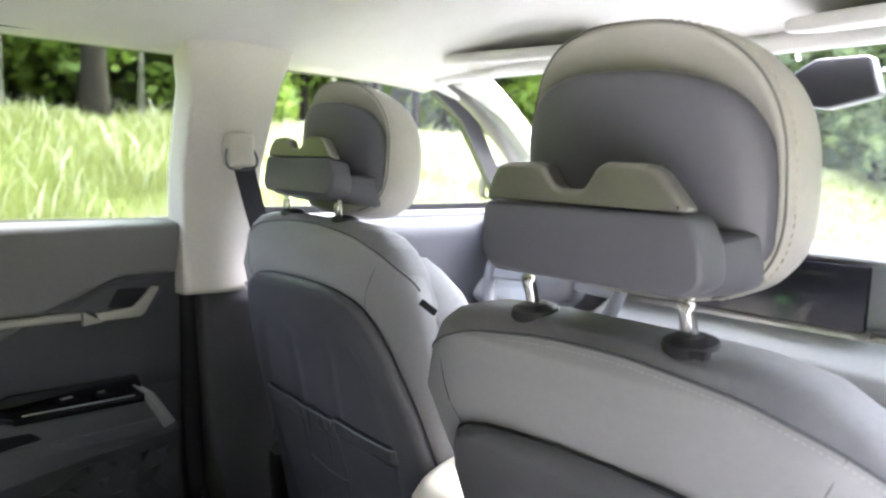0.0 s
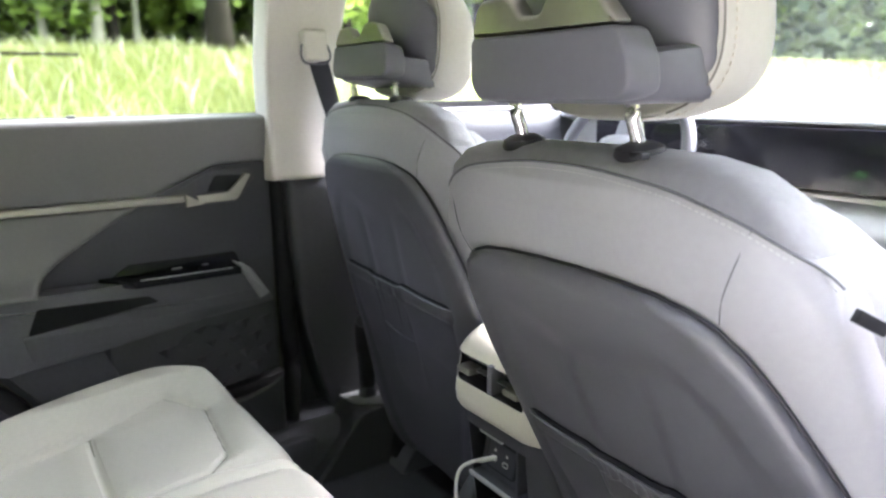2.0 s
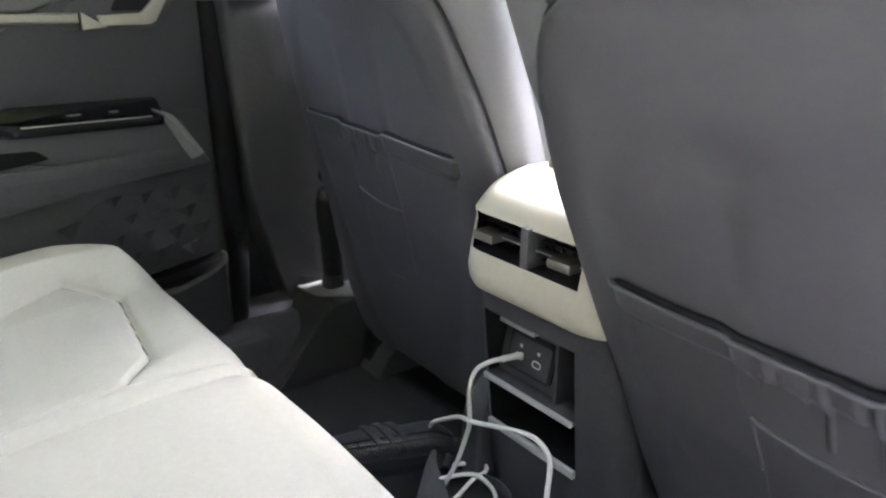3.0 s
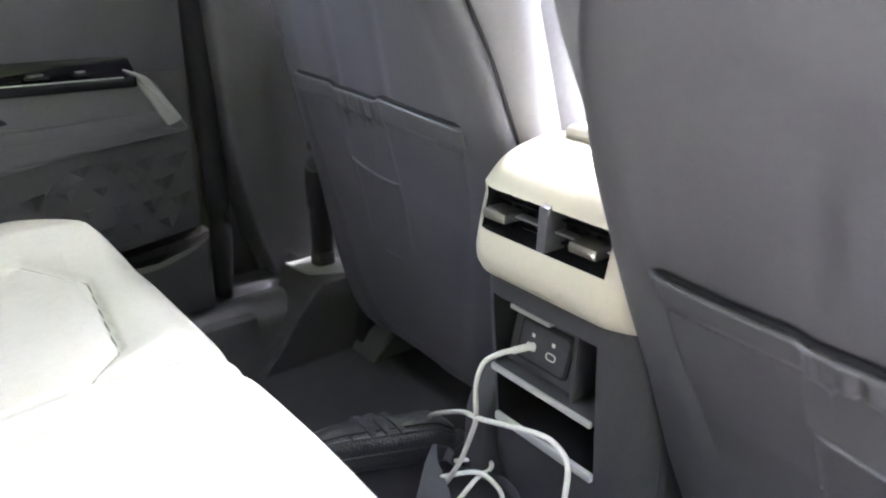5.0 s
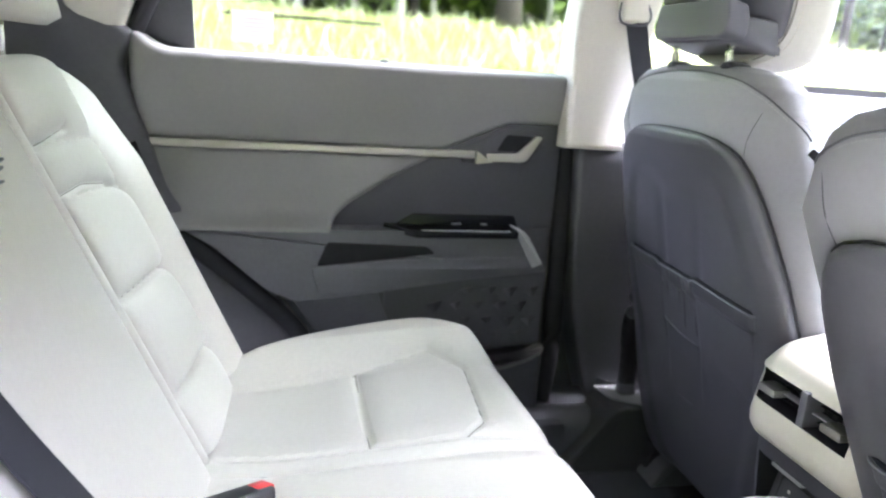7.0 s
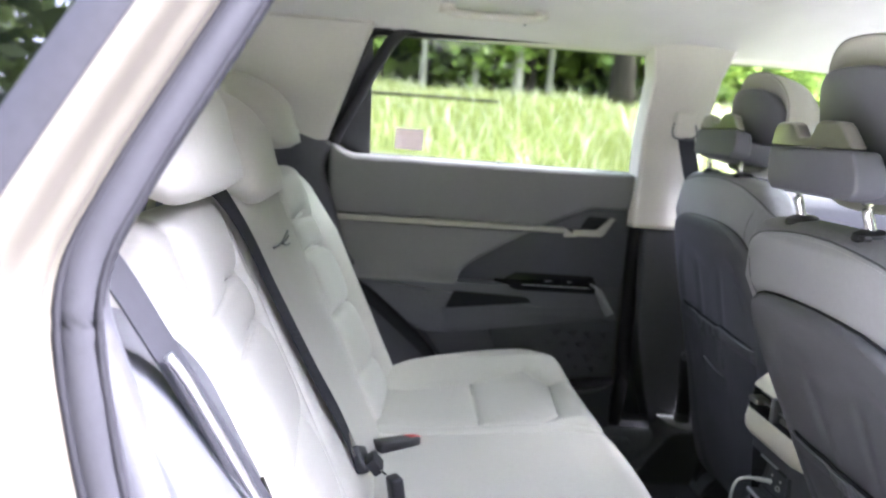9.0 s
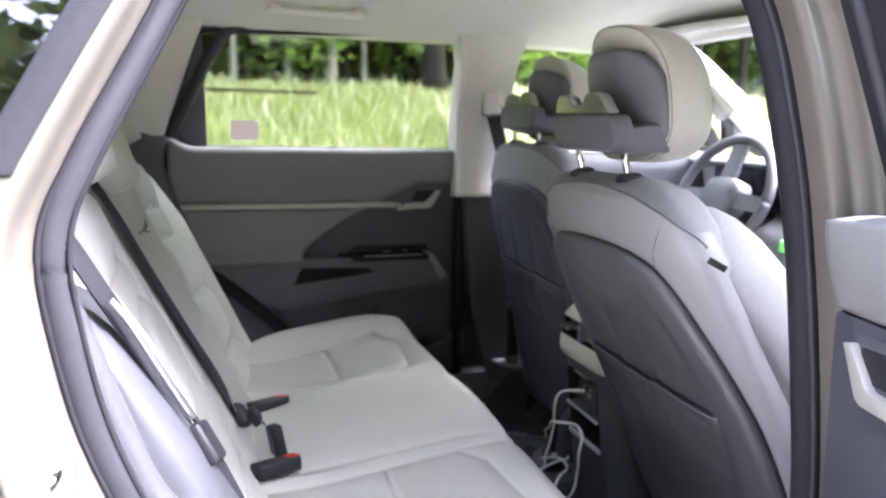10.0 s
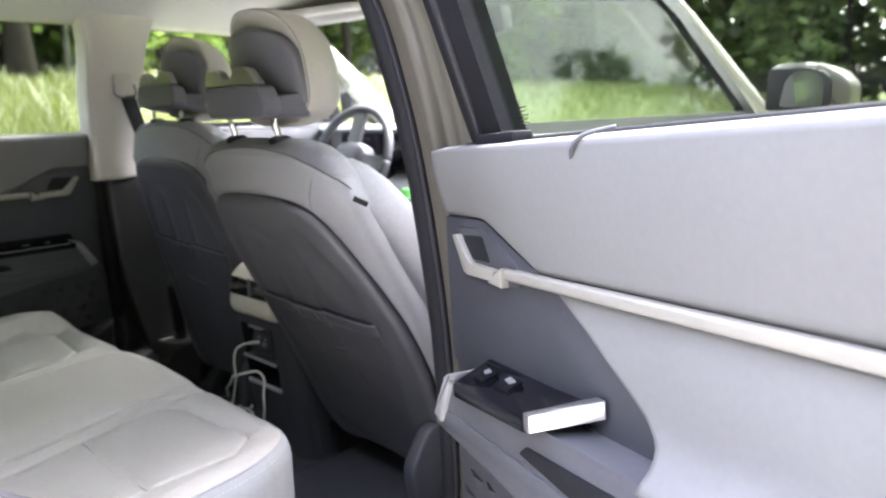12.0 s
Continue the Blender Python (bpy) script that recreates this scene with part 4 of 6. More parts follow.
lathe("end_tab", [(0.001, -0.013), (0.009, -0.012), (0.0105, -0.006), (0.0100, 0.008), (0.008, 0.012), (0.001, 0.013)], bag_at(0.176, 0.012, 0.420), BAG, bag, 18, (0.3, 0.5, 0.8))


def ribbon(name, rows, mat, parent, r=0.0009, n=7):
    """A strap through (middle, half width) rows."""
    mid, half = rounded([p for p, _ in rows], n, False), rounded([w for _, w in rows], n, False)
    rings = []
    for i, (p, w) in enumerate(zip(mid, half)):
        d = mid[min(i + 1, len(mid) - 1)] - mid[max(i - 1, 0)]
        t = d.cross(w).normalized() * r
        rings.append([p - w - t, p + w - t, p + w + t, p - w + t])
    return loft(name, rings, mat, parent, "edge")


strap = thing("bag_strap", (-0.13, 0.66, 0.37), "black woven bag strap looped on the floor", "strap")
ribbon("webbing", [(p, w) for p, w in (((-0.195, 0.752, 0.418), (0.003, 0.002, 0.012)), ((-0.168, 0.738, 0.437), (0.004, 0.002, 0.008)), ((-0.145, 0.722, 0.447), (0.006, -0.004, 0.004)), ((-0.113, 0.744, 0.444), (0.003, -0.003, 0.007)), ((-0.084, 0.756, 0.441), (0.0, -0.002, 0.009)), ((-0.056, 0.750, 0.440), (-0.001, 0.0, 0.010)), ((-0.040, 0.738, 0.440), (0.0, 0.0, 0.010)), ((-0.036, 0.719, 0.439), (0.0, 0.0, 0.011)), ((-0.046, 0.688, 0.436), (0.0, 0.0, 0.014)), ((-0.070, 0.659, 0.432), (0.0, 0.0, 0.018)), ((-0.105, 0.628, 0.425), (0.0, 0.0, 0.019)), ((-0.15, 0.60, 0.395), (0.0, 0.0, 0.019)))], STRAP, strap)
ribbon("webbing", [((-0.185, 0.725, 0.452), (0.002, 0.002, 0.0)), ((-0.163, 0.703, 0.450), (0.005, 0.006, 0.0)), ((-0.138, 0.686, 0.442), (0.010, 0.013, 0.0)), ((-0.122, 0.674, 0.430), (0.0130, 0.0175, 0.0)), ((-0.110, 0.663, 0.410), (0.0135, 0.0185, 0.0)), ((-0.098, 0.645, 0.375), (0.0135, 0.0185, 0.0))], STRAP, strap)


# ---- front seats ----
SZ = [0.46, 0.56, 0.70, 0.85, 1.00, 1.08, 1.13, 1.158, 1.176, 1.186, 1.190]
SA = [0.235, 0.250, 0.258, 0.260, 0.256, 0.245, 0.222, 0.203, 0.178, 0.142, 0.09]
SB = [0.065, 0.075, 0.082, 0.082, 0.076, 0.070, 0.063, 0.056, 0.046, 0.032, 0.015]
SY = [0.838, 0.795, 0.738, 0.667, 0.593, 0.552, 0.543, 0.541, 0.546, 0.556, 0.572]
XC, OUT = 0.311, [1]
# half width of the charcoal panel by height, and the height of the sewn ridge by distance from the middle
PANEL_Z = [0.455, 0.47, 0.52, 0.60, 0.70, 0.775, 0.84, 0.915, 0.96, 1.003, 1.034, 1.055, 1.066, 1.0745, 1.079, 1.0805]
PANEL_W = [0.145, 0.185, 0.215, 0.232, 0.241, 0.243, 0.239, 0.227, 0.214, 0.200, 0.184, 0.166, 0.147, 0.115, 0.075, 0.030]
RIDGE = rounded([(x, z, 0) for x, z in ((-0.03, 1.1735), (0.03, 1.1735), (0.08, 1.1695), (0.13, 1.1625), (0.165, 1.152), (0.195, 1.139), (0.222, 1.120), (0.243, 1.097), (0.254, 1.075), (0.262, 1.04))], 8, False)
RIDGE_X, RIDGE_Z = [p.x for p in RIDGE], [p.y for p in RIDGE]


def seat_cx(z):
    """The middle of the backrest: it stands a little outwards below the shoulders."""
    return XC + OUT[0] * lerp([0.46, 0.70, 0.85, 1.0, 1.08], [0.026, 0.024, 0.016, 0.003, 0.0], z)


def seat_at(z):
    return lerp(SZ, SA, z), lerp(SZ, SB, z), lerp(SZ, SY, z)


def seat_rear(x, z, off=0.0, n=3.2):
    """A point of the backrest's rear face, off metres proud of it."""
    a, b, y = seat_at(z)
    t = min(0.999, abs(x) / a)
    yy = y + b - b * (1 - t ** n) ** (1 / n)
    e = 0.004
    t2 = min(0.999, (abs(x) + e) / a)
    slope = (b - b * (1 - t2 ** n) ** (1 / n) - (b - b * (1 - t ** n) ** (1 / n))) / e
    nx = math.copysign(min(slope, 3), x)
    nrm = Vector((nx, -1, (seat_at(z + 0.01)[2] - y) / 0.01)).normalized()
    return Vector((seat_cx(z) + x, yy, z)) + nrm * off


def step(t):
    t = max(0.0, min(1.0, t))
    return t * t * (3 - 2 * t)


def sheet_part(name, verts, faces, mat, parent, label=""):
    used = sorted({k for q in faces for k in q})
    to = {k: i for i, k in enumerate(used)}
    return obj(name, [verts[k] for k in used], [tuple(to[k] for k in q) for q in faces], mat, parent, True, label)


def front_seat(out, label, lift=0.0, settle=(0, 0)):
    OUT[0] = out
    seat = thing("front_seat", (XC, 0.9, 0.36), label, "car seat", "front seats")
    # the backrest: leather behind the sewn ridge, ribbed cloth over the top and the front
    k, verts, levels = 96, [], np.concatenate([np.linspace(0.46, 1.12, 34), np.linspace(1.125, 1.19, 34)])
    for z in levels:
        a, b, y = seat_at(z)
        verts += superring((seat_cx(z), y + b, z), a, b, 3.2, k)
    leather, cloth = [], [tuple(range((len(levels) - 1) * k, len(levels) * k))]
    for j in range(len(levels) - 1):
        for i in range(k):
            q = (j * k + i, j * k + (i + 1) % k, (j + 1) * k + (i + 1) % k, (j + 1) * k + i)
            c = (verts[q[0]] + verts[q[2]]) / 2
            a, b, y = seat_at(c.z)
            (leather if c.y < y + b * 1.15 and c.z < lerp(RIDGE_X, RIDGE_Z, abs(c.x - seat_cx(c.z))) else cloth).append(q)
    sheet_part("backrest", verts, leather, GREY, seat, "grey leather backrest shell")
    sheet_part("insert", verts, cloth, GREY_TEX, seat, "grey ribbed cloth over the top and front")

    # charcoal back panel: an arch with a padded rim round a sunken field
    def panel(u, v):
        z = 0.455 + (1.0805 - 0.455) * (1 - (1 - v) ** 1.6)
        w = lerp(PANEL_Z, PANEL_W, z)
        x = (2 * u - 1) * w
        d = min(w - abs(x) * 0.999, (1.0805 - z) * 1.15)
        proud = 0.001 + 0.0165 * math.sqrt(max(0.0, 1 - (1 - min(1.0, d / 0.020)) ** 2))
        top = 1.010 - 0.026 * math.exp(-(x / 0.055) ** 2) - 0.9 * max(0.0, abs(x) - 0.10) ** 1.2
        side = w - 0.070 + 0.012 * math.sin(9 * z)
        field = step((top - z) / 0.045 + 0.5) * step((side - abs(x)) / 0.035 + 0.5)
        fold = sum(math.exp(-((x - c - 0.12 * (z - 0.84)) / 0.012) ** 2) for c in (-0.062, 0.046)) * step((1.0 - z) / 0.06) * step((z - 0.83) / 0.02)
        slack = 0.0016 * math.sin(21 * x + 13 * z) * math.sin(17 * z - 8 * x)
        return seat_rear(x, z, proud - 0.0052 * field - 0.0030 * fold + slack * field)

    back = grid("back_panel", panel, 96, 110, CHARCOAL, seat, 0.004, label="charcoal vinyl back panel with a padded rim")
    up = [1 - (1 - q / 30) ** 2.2 for q in range(1, 31)]
    rim = [(0.0, q) for q in up] + [(q / 6, 1.0) for q in range(1, 6)] + [(1.0, q) for q in reversed(up)]
    tube("panel_bead", [panel(u, v) for u, v in rim], 0.0022, BLACK, back, 6, 3)

    # map pocket: a stout hem gathered between two pipings, with a small open pocket below the gathers
    gather_a, gather_b = 0.325, 0.605

    def gather(u):
        return step((u - gather_a) / 0.03 + 0.5) * step((gather_b - u) / 0.03 + 0.5)

    def mouth_z(u):
        return 0.835 + lift - 0.016 * u + 0.006 * math.sin(3.1 * u) - 0.005 * gather(u)

    def inner_z(u):
        t = (u - gather_a) / (gather_b - gather_a)
        return 0.757 - 0.014 * t - 0.006 * math.sin(math.pi * max(0.0, min(1.0, t)))

    def pocket(u, v, extra=0.0):
        top = mouth_z(u)
        z = 0.615 + (top - 0.615) * v
        x = (u - 0.5) * 2 * 0.190
        g = gather(u)
        low = (top - z) / 0.026
        hem = 0.0036 * (1 - step((low - 1.0) / 0.25 + 0.5))
        rip = (0.0013 * math.sin(u * 118) + 0.0010 * math.sin(u * 190 + 2)) * g * step((z - inner_z(u)) / 0.03) * (0.4 + 0.6 * step(low / 0.6))
        hollow = -0.0075 * g * step((z - inner_z(u)) / 0.005 + 0.5) * step((low - 1.0) / 0.5)
        folds = (0.0040 * math.sin((u - gather_a) * 52 + 12 * (z - 0.8)) + 0.0026 * math.sin(u * 128 - 22 * (z - 0.8)) + 0.0012 * math.sin(u * 230 + 30 * z)) * g * step((z - inner_z(u) - 0.004) / 0.01) * step((low - 0.8) / 0.6)
        edge = math.sqrt(max(0, min(1, min(u, 1 - u) / 0.04)))
        slack = 0.0014 * math.sin(11 * u + 5 * v) * math.sin(7 * v) * (1 - g)
        seams = -0.0015 * (math.exp(-((u - gather_a) / 0.006) ** 2) + math.exp(-((u - gather_b) / 0.006) ** 2))
        return seat_rear(x, z, 0.0055 + 0.011 * edge * (0.5 + 0.5 * v) + hem + rip + hollow + folds + slack + seams + extra)

    pk = grid("map_pocket", pocket, 150, 70, CHARCOAL, seat, 0.003, label="charcoal vinyl map pocket with a gathered hem")
    # Shadow line of the pocket's opening, drawn as a black tube.
    tube("mouth_shadow", [pocket(0.02 + 0.96 * i / 24, 1.0) + Vector((0, 0.0045, 0.003)) for i in range(25)], 0.004, FRAME, pk, 6, 3)
    tube("pocket_hem", [pocket(i / 60, 0.997) for i in range(61)], 0.0026, HEM, pk, 8, 2)
    for a, b in ((0.04, gather_a - 0.01), (gather_b + 0.01, 0.97)):
        dashes("stitching", [pocket(a + (b - a) * i / 12, 0.86, 0.0004) for i in range(13)], HEM, pk, 0.004, 0.003, 0.0005)
    for us, end in ((gather_a, 9), (gather_b, 9), (0.985, 9)):
        tube("piping", [pocket(us, 1 - q / 12, 0.0004) for q in range(end)], 0.0013, HEM, pk, 6, 3)
    inner = [gather_a + (gather_b - gather_a) * i / 14 for i in range(15)]
    tube("inner_hem", [pocket(u, (inner_z(u) - 0.003 - 0.615) / (mouth_z(u) - 0.615), 0.0010) for u in inner], 0.0019, HEM, pk, 6, 3)
    # seams and stitching of the leather
    ridge = [seat_rear(x, lerp(RIDGE_X, RIDGE_Z, abs(x)), 0.0008) for x in np.linspace(-0.243, 0.243, 61)]
    ridge = [(ridge[max(i - 1, 0)] + 2 * p + ridge[min(i + 1, 60)]) / 4 for i, p in enumerate(ridge)]
    tube("seam", ridge, 0.0014, SLATE, seat, 6, 2)
    for dy, dz in ((-0.001, -0.0060), (0.005, 0.0045)):
        dashes("stitching", [p + Vector((0, dy, dz)) for p in ridge], STITCH, seat, 0.003, 0.0024, 0.00045, 4)
    for sx in (-1, 1):
        tube("seam", [seat_rear(sx * (0.193 - 0.028 * k), 1.141 - 0.082 * k, 0.0002) for k in (0, 0.35, 0.7, 1.0)], 0.0006, SLATE, seat, 6, 3)
        tube("seam", [(seat_cx(z) + sx * seat_at(z)[0] * 0.992, seat_at(z)[2] + seat_at(z)[1] * 1.15, z) for z in (1.09, 1.03, 0.95, 0.80, 0.66)], 0.0016, SLATE, seat, 6, 4)
    rbox("fabric_tag", (-0.004, -0.014, -0.005), (0.003, 0.014, 0.005), BLACK, seat, 0.001, m=Matrix.Translation(seat_rear(0.259, 1.079, 0.003)) @ pose(0, 0, 0, -28, 0, -22), label="black woven tag")
    for sx in (-1, 1):
        pad = []
        for z, k in ((0.60, 0.4), (0.62, 0.85), (0.68, 1.0), (0.85, 1.0), (0.98, 1.0), (1.06, 0.92), (1.105, 0.78), (1.135, 0.55), (1.150, 0.25)):
            a, b, y = seat_at(z)
            pad.append(superring((seat_cx(z) + sx * (a - 0.044), y + 2 * b - 0.02, z), 0.056 * max(0.6, k), 0.085 * k, 2.4, 24))
        loft("side_bolster", pad, GREY_TEX, seat)
    # cushion and side shield
    cr = [superring((XC, 1.13, z), a, b * 0.85, 4, 48) for z, a, b in ((0.42, 0.23, 0.24), (0.46, 0.245, 0.255), (0.54, 0.25, 0.262), (0.575, 0.242, 0.255), (0.588, 0.20, 0.22))]
    loft("seat_cushion", cr, GREY, seat)
    prism("side_shield", fillet([(0.72, 0.40), (0.70, 0.52), (0.76, 0.60), (0.86, 0.56), (1.22, 0.50), (1.22, 0.40)], 0.03), lambda u, v, w: (XC + 0.245 + w, u, v), -0.01, 0.025, DARK, seat, 0.008, 3)
    for sx in (-1, 1):
        rbox("seat_base", (XC + sx * 0.20 - 0.02, 0.86, 0.345), (XC + sx * 0.20 + 0.02, 1.24, 0.43), BLACK, seat, 0.005)
    # headrest: a cream hood round a charcoal shell
    def oval(a, top, low, cz, n_top, n_low, y, bend, lean, dx=0.0, k=72):
        """An upright ring, rounder above its middle than below it, wrapped round the head."""
        ring = []
        for i in range(k):
            t = 2 * math.pi * i / k
            c, q = math.cos(t), math.sin(t)
            n = n_top if q > 0 else n_low
            x, z = a * math.copysign(abs(c) ** (2 / n), c), (top if q > 0 else low) * math.copysign(abs(q) ** (2 / n), q)
            ring.append(Vector((XC + dx + x, y - lean * z + bend * x * x, cz + z)))
        return ring

    hood = [(0.588, 0.90), (0.580, 0.945), (0.582, 0.97), (0.592, 0.99), (0.610, 1.0), (0.632, 0.995), (0.652, 0.965), (0.666, 0.90), (0.675, 0.72), (0.677, 0.35)]
    hr = [oval(0.1205 * q, 0.119 * q - 0.001, 0.106 * q, 1.316, 2.6, 3.2, y, 2.0, 0.16, 0.004) for y, q in hood]
    head = loft("headrest", hr, CREAM, seat, label="cream leather headrest with a charcoal rear shell")
    shell = [(0.592, 1.0), (0.576, 1.0), (0.5715, 0.985), (0.569, 0.95), (0.568, 0.80), (0.571, 0.55), (0.573, 0.25)]
    loft("rear_shell", [oval(0.1165 * q, 0.104 * q, 0.055 * q, 1.290, 3.0, 4.0, y, 2.6, 0.17) for y, q in shell], SHELL, head, label="charcoal rear shell")
    # stitch line on the cream rim
    ray = lambda p: (p - Vector((XC, p.y, 1.316))).normalized()
    line = [hr[2][i % 72] + ray(hr[2][i % 72]) * 0.0006 + Vector((0, -0.0006, 0)) for i in range(-13, 50)]
    tube("piping", line, 0.0011, SEAM_C, head, 6, 2)
    dashes("stitching", [hr[3][i % 72] + ray(hr[3][i % 72]) * 0.0007 for i in range(-13, 50)], STITCH_C, head, 0.004, 0.003, 0.0007, 6)
    # lower shell that wraps the foot of the headrest, a ledge on both sides of the hanger
    foot = fillet([(-0.104, 0.640), (-0.110, 0.602), (-0.104, 0.556), (-0.092, 0.530), (0.092, 0.530), (0.104, 0.556), (0.110, 0.602), (0.104, 0.640)], 0.014, 5)
    lowr = [[Vector((XC + p[0] * q, 0.60 + (p[1] - 0.60) * q, z + 0.10 * max(0.0, p[1] - 0.55) * up)) for p in foot] for z, q, up in ((1.228, 0.90, 0), (1.231, 0.95, 0), (1.237, 0.985, 0), (1.245, 1.0, 0), (1.260, 1.0, 1), (1.267, 0.985, 1), (1.270, 0.93, 1))]
    loft("lower_shell", lowr, SHELL, head, "edge")

    # hanger hook with a notch
    def hook(u, v, w):
        return (XC + 0.003 + u, 0.520 + 0.6 * u * u + w - 0.10 * (v - 1.285), v)

    prism("hook_base", fillet([(-0.104, 1.245), (-0.097, 1.2885), (0.092, 1.2885), (0.102, 1.266), (0.103, 1.240), (0.090, 1.230), (-0.090, 1.230)], 0.008), hook, -0.008, 0.030, SHELL, head, 0.004, 3, label="slate grey hanger base")
    prism("hook_cap", fillet([(-0.096, 1.2895), (-0.085, 1.312), (-0.074, 1.321), (-0.038, 1.322), (-0.027, 1.318), (-0.016, 1.302), (0.010, 1.302), (0.022, 1.319), (0.030, 1.323), (0.058, 1.3225), (0.070, 1.319), (0.093, 1.2895)], 0.006), hook, -0.0075, 0.014, SATIN, head, 0.005, 4, label="satin champagne hanger with a notch")
    for sx in (-1, 1):
        tube("post", [(XC + sx * 0.076, 0.572, 1.185), (XC + sx * 0.076, 0.566, 1.205), (XC + sx * 0.076, 0.560, 1.225), (XC + sx * 0.076, 0.566, 1.25)], 0.0065, CHROME, head, 14, 5, label="chrome post")
        lathe("post_guide", [(0.0, -0.008), (0.021, -0.006), (0.0225, 0.0), (0.0205, 0.006), (0.013, 0.0095), (0.0095, 0.010)], (XC + sx * 0.076, 0.572, 1.186), BLACK, seat, 24, (0, -0.12, 1))
    rbox("guide_button", (XC + 0.087, 0.546, 1.184), (XC + 0.101, 0.556, 1.190), BLACK, seat, 0.0015)
    head.matrix_basis = Matrix.Translation((settle[0], 0, settle[1]))
    return seat


front_seat(1, "grey leather front passenger seat with a charcoal back panel", 0.006)
seat_far = front_seat(-0.1, "grey leather driver's seat with a charcoal back panel", 0.024, (-0.012, -0.010))
seat_far.matrix_basis = Matrix.Translation((-0.400, 0.909, 0.346)) @ Matrix.Rotation(radians(-11.5), 4, "X") @ Matrix.Diagonal((1.055, 1, 1, 1))

# ---- rear bench ----
def bump1(x, c, w):
    return math.exp(-((x - c) / w) ** 2)


def seg_dist(x, y, a, b):
    ax, ay, bx, by = *a, *b
    t = max(0, min(1, ((x - ax) * (bx - ax) + (y - ay) * (by - ay)) / ((bx - ax) ** 2 + (by - ay) ** 2)))
    return math.hypot(x - ax - t * (bx - ax), y - ay - t * (by - ay))


CUSH_LINES = [((0.47, 0.0), (0.488, 0.21)), ((0.488, 0.21), (0.525, 0.345)), ((0.525, 0.345), (0.47, 0.405)), ((0.47, 0.405), (0.27, 0.385)), ((0.27, 0.385), (0.225, 0.345)), ((0.225, 0.345), (0.24, 0.0)), ((0.488, 0.212), (0.236, 0.208)), ((0.225, 0.345), (0.205, 0.46)), ((0.192, 0.0), (0.172, 0.44))]
EDGE_Y = [-0.05, 0.0, 0.10, 0.20, 0.30, 0.36, 0.41, 0.445, 0.468, 0.48]
EDGE_X = [0.525, 0.555, 0.608, 0.640, 0.657, 0.652, 0.620, 0.565, 0.487, 0.42]

EDGE_C = rounded([(y, x, 0) for y, x in zip(EDGE_Y, EDGE_X)], 6, False)
EDGE_CY, EDGE_CX = [p.x for p in EDGE_C], [p.y for p in EDGE_C]


def clamp(t):
    return max(0.0, min(1.0, t))


def cushion_top(x, y):
    ax = abs(x)
    z = 0.650 + 0.010 * (1 - (ax / 0.6) ** 2)
    z += (0.040 if x < 0 else 0.020) * clamp((ax - 0.465) / 0.10) ** 1.3 * clamp((y + 0.08) / 0.08)
    z -= 0.014 * bump1(ax, 0.36, 0.13) * bump1(y, 0.12, 0.16)
    z += 0.026 * clamp((y - 0.06) / 0.30)
    z += 0.010 * bump1(ax, 0.0, 0.15)
    d = min(seg_dist(ax, y, a, b) for a, b in CUSH_LINES)
    return z - 0.007 * math.exp(-(d / 0.004) ** 2) - 0.008 * math.exp(-(d / 0.022) ** 2)


bench = thing("rear_bench", (0, 0.2, 0.36), "cream leather rear bench seat with quilted panels", "car seat")


def cushion(u, v):
    """The top, rolled down at the sides and the front."""
    q = clamp(v / 0.86)
    y = -0.05 + 0.53 * (1 - (1 - q) ** 1.5)
    s = 2 * u - 1
    X = lerp(EDGE_CY, EDGE_CX, y) - (0.030 * clamp((y - 0.10) / 0.25) if s > 0 else 0)
    e = (abs(s) - 0.88) / 0.12
    if e < 0:
        x, drop = s / 0.88 * (X - 0.04), 0.0
    else:
        a = min(e * 2, 1) * math.pi / 2
        x, drop = math.copysign(X - 0.04 + 0.04 * math.sin(a), s), 0.04 * (1 - math.cos(a)) + max(0, e - 0.5) * 2 * 0.20
    t = clamp((y - 0.43) / 0.05)
    drop += 0.045 * (1 - math.sqrt(1 - t * t * 0.999))
    if v > 0.86:
        drop += (v - 0.86) / 0.14 * 0.20
        y += 0.012 * math.sin((v - 0.86) / 0.14 * math.pi) - 0.03 * (v - 0.86) / 0.14
    return Vector((x, y, cushion_top(x, min(y, 0.44)) - drop))


NU, NV = 250, 130
cells = {0: [], 1: [], 2: []}
cush = [cushion(i / NU, j / NV) for j in range(NV + 1) for i in range(NU + 1)]
for j in range(NV):
    for i in range(NU):
        c = (cush[j * (NU + 1) + i] + cush[(j + 1) * (NU + 1) + i + 1]) / 2
        far = min(seg_dist(abs(c.x), c.y, a, b) for a, b in CUSH_LINES)
        ribbed = 0.236 < abs(c.x) < 0.50 + 0.1 * max(0, c.y - 0.2) and c.y < 0.39 and far > 0.008 and abs(2 * (i + 0.5) / NU - 1) < 0.87 and (abs(c.x) < 0.476 + 0.03 * c.y / 0.2)
        side = 1 if abs(2 * (i + 0.5) / NU - 1) > (0.895 if c.x > 0 else 0.935) else 2 if ribbed else 0
        side = side + (0.5 if side and c.x > 0 else 0)
        cells.setdefault(side, [])
        cells[side].append((j * (NU + 1) + i, j * (NU + 1) + i + 1, (j + 1) * (NU + 1) + i + 1, (j + 1) * (NU + 1) + i))
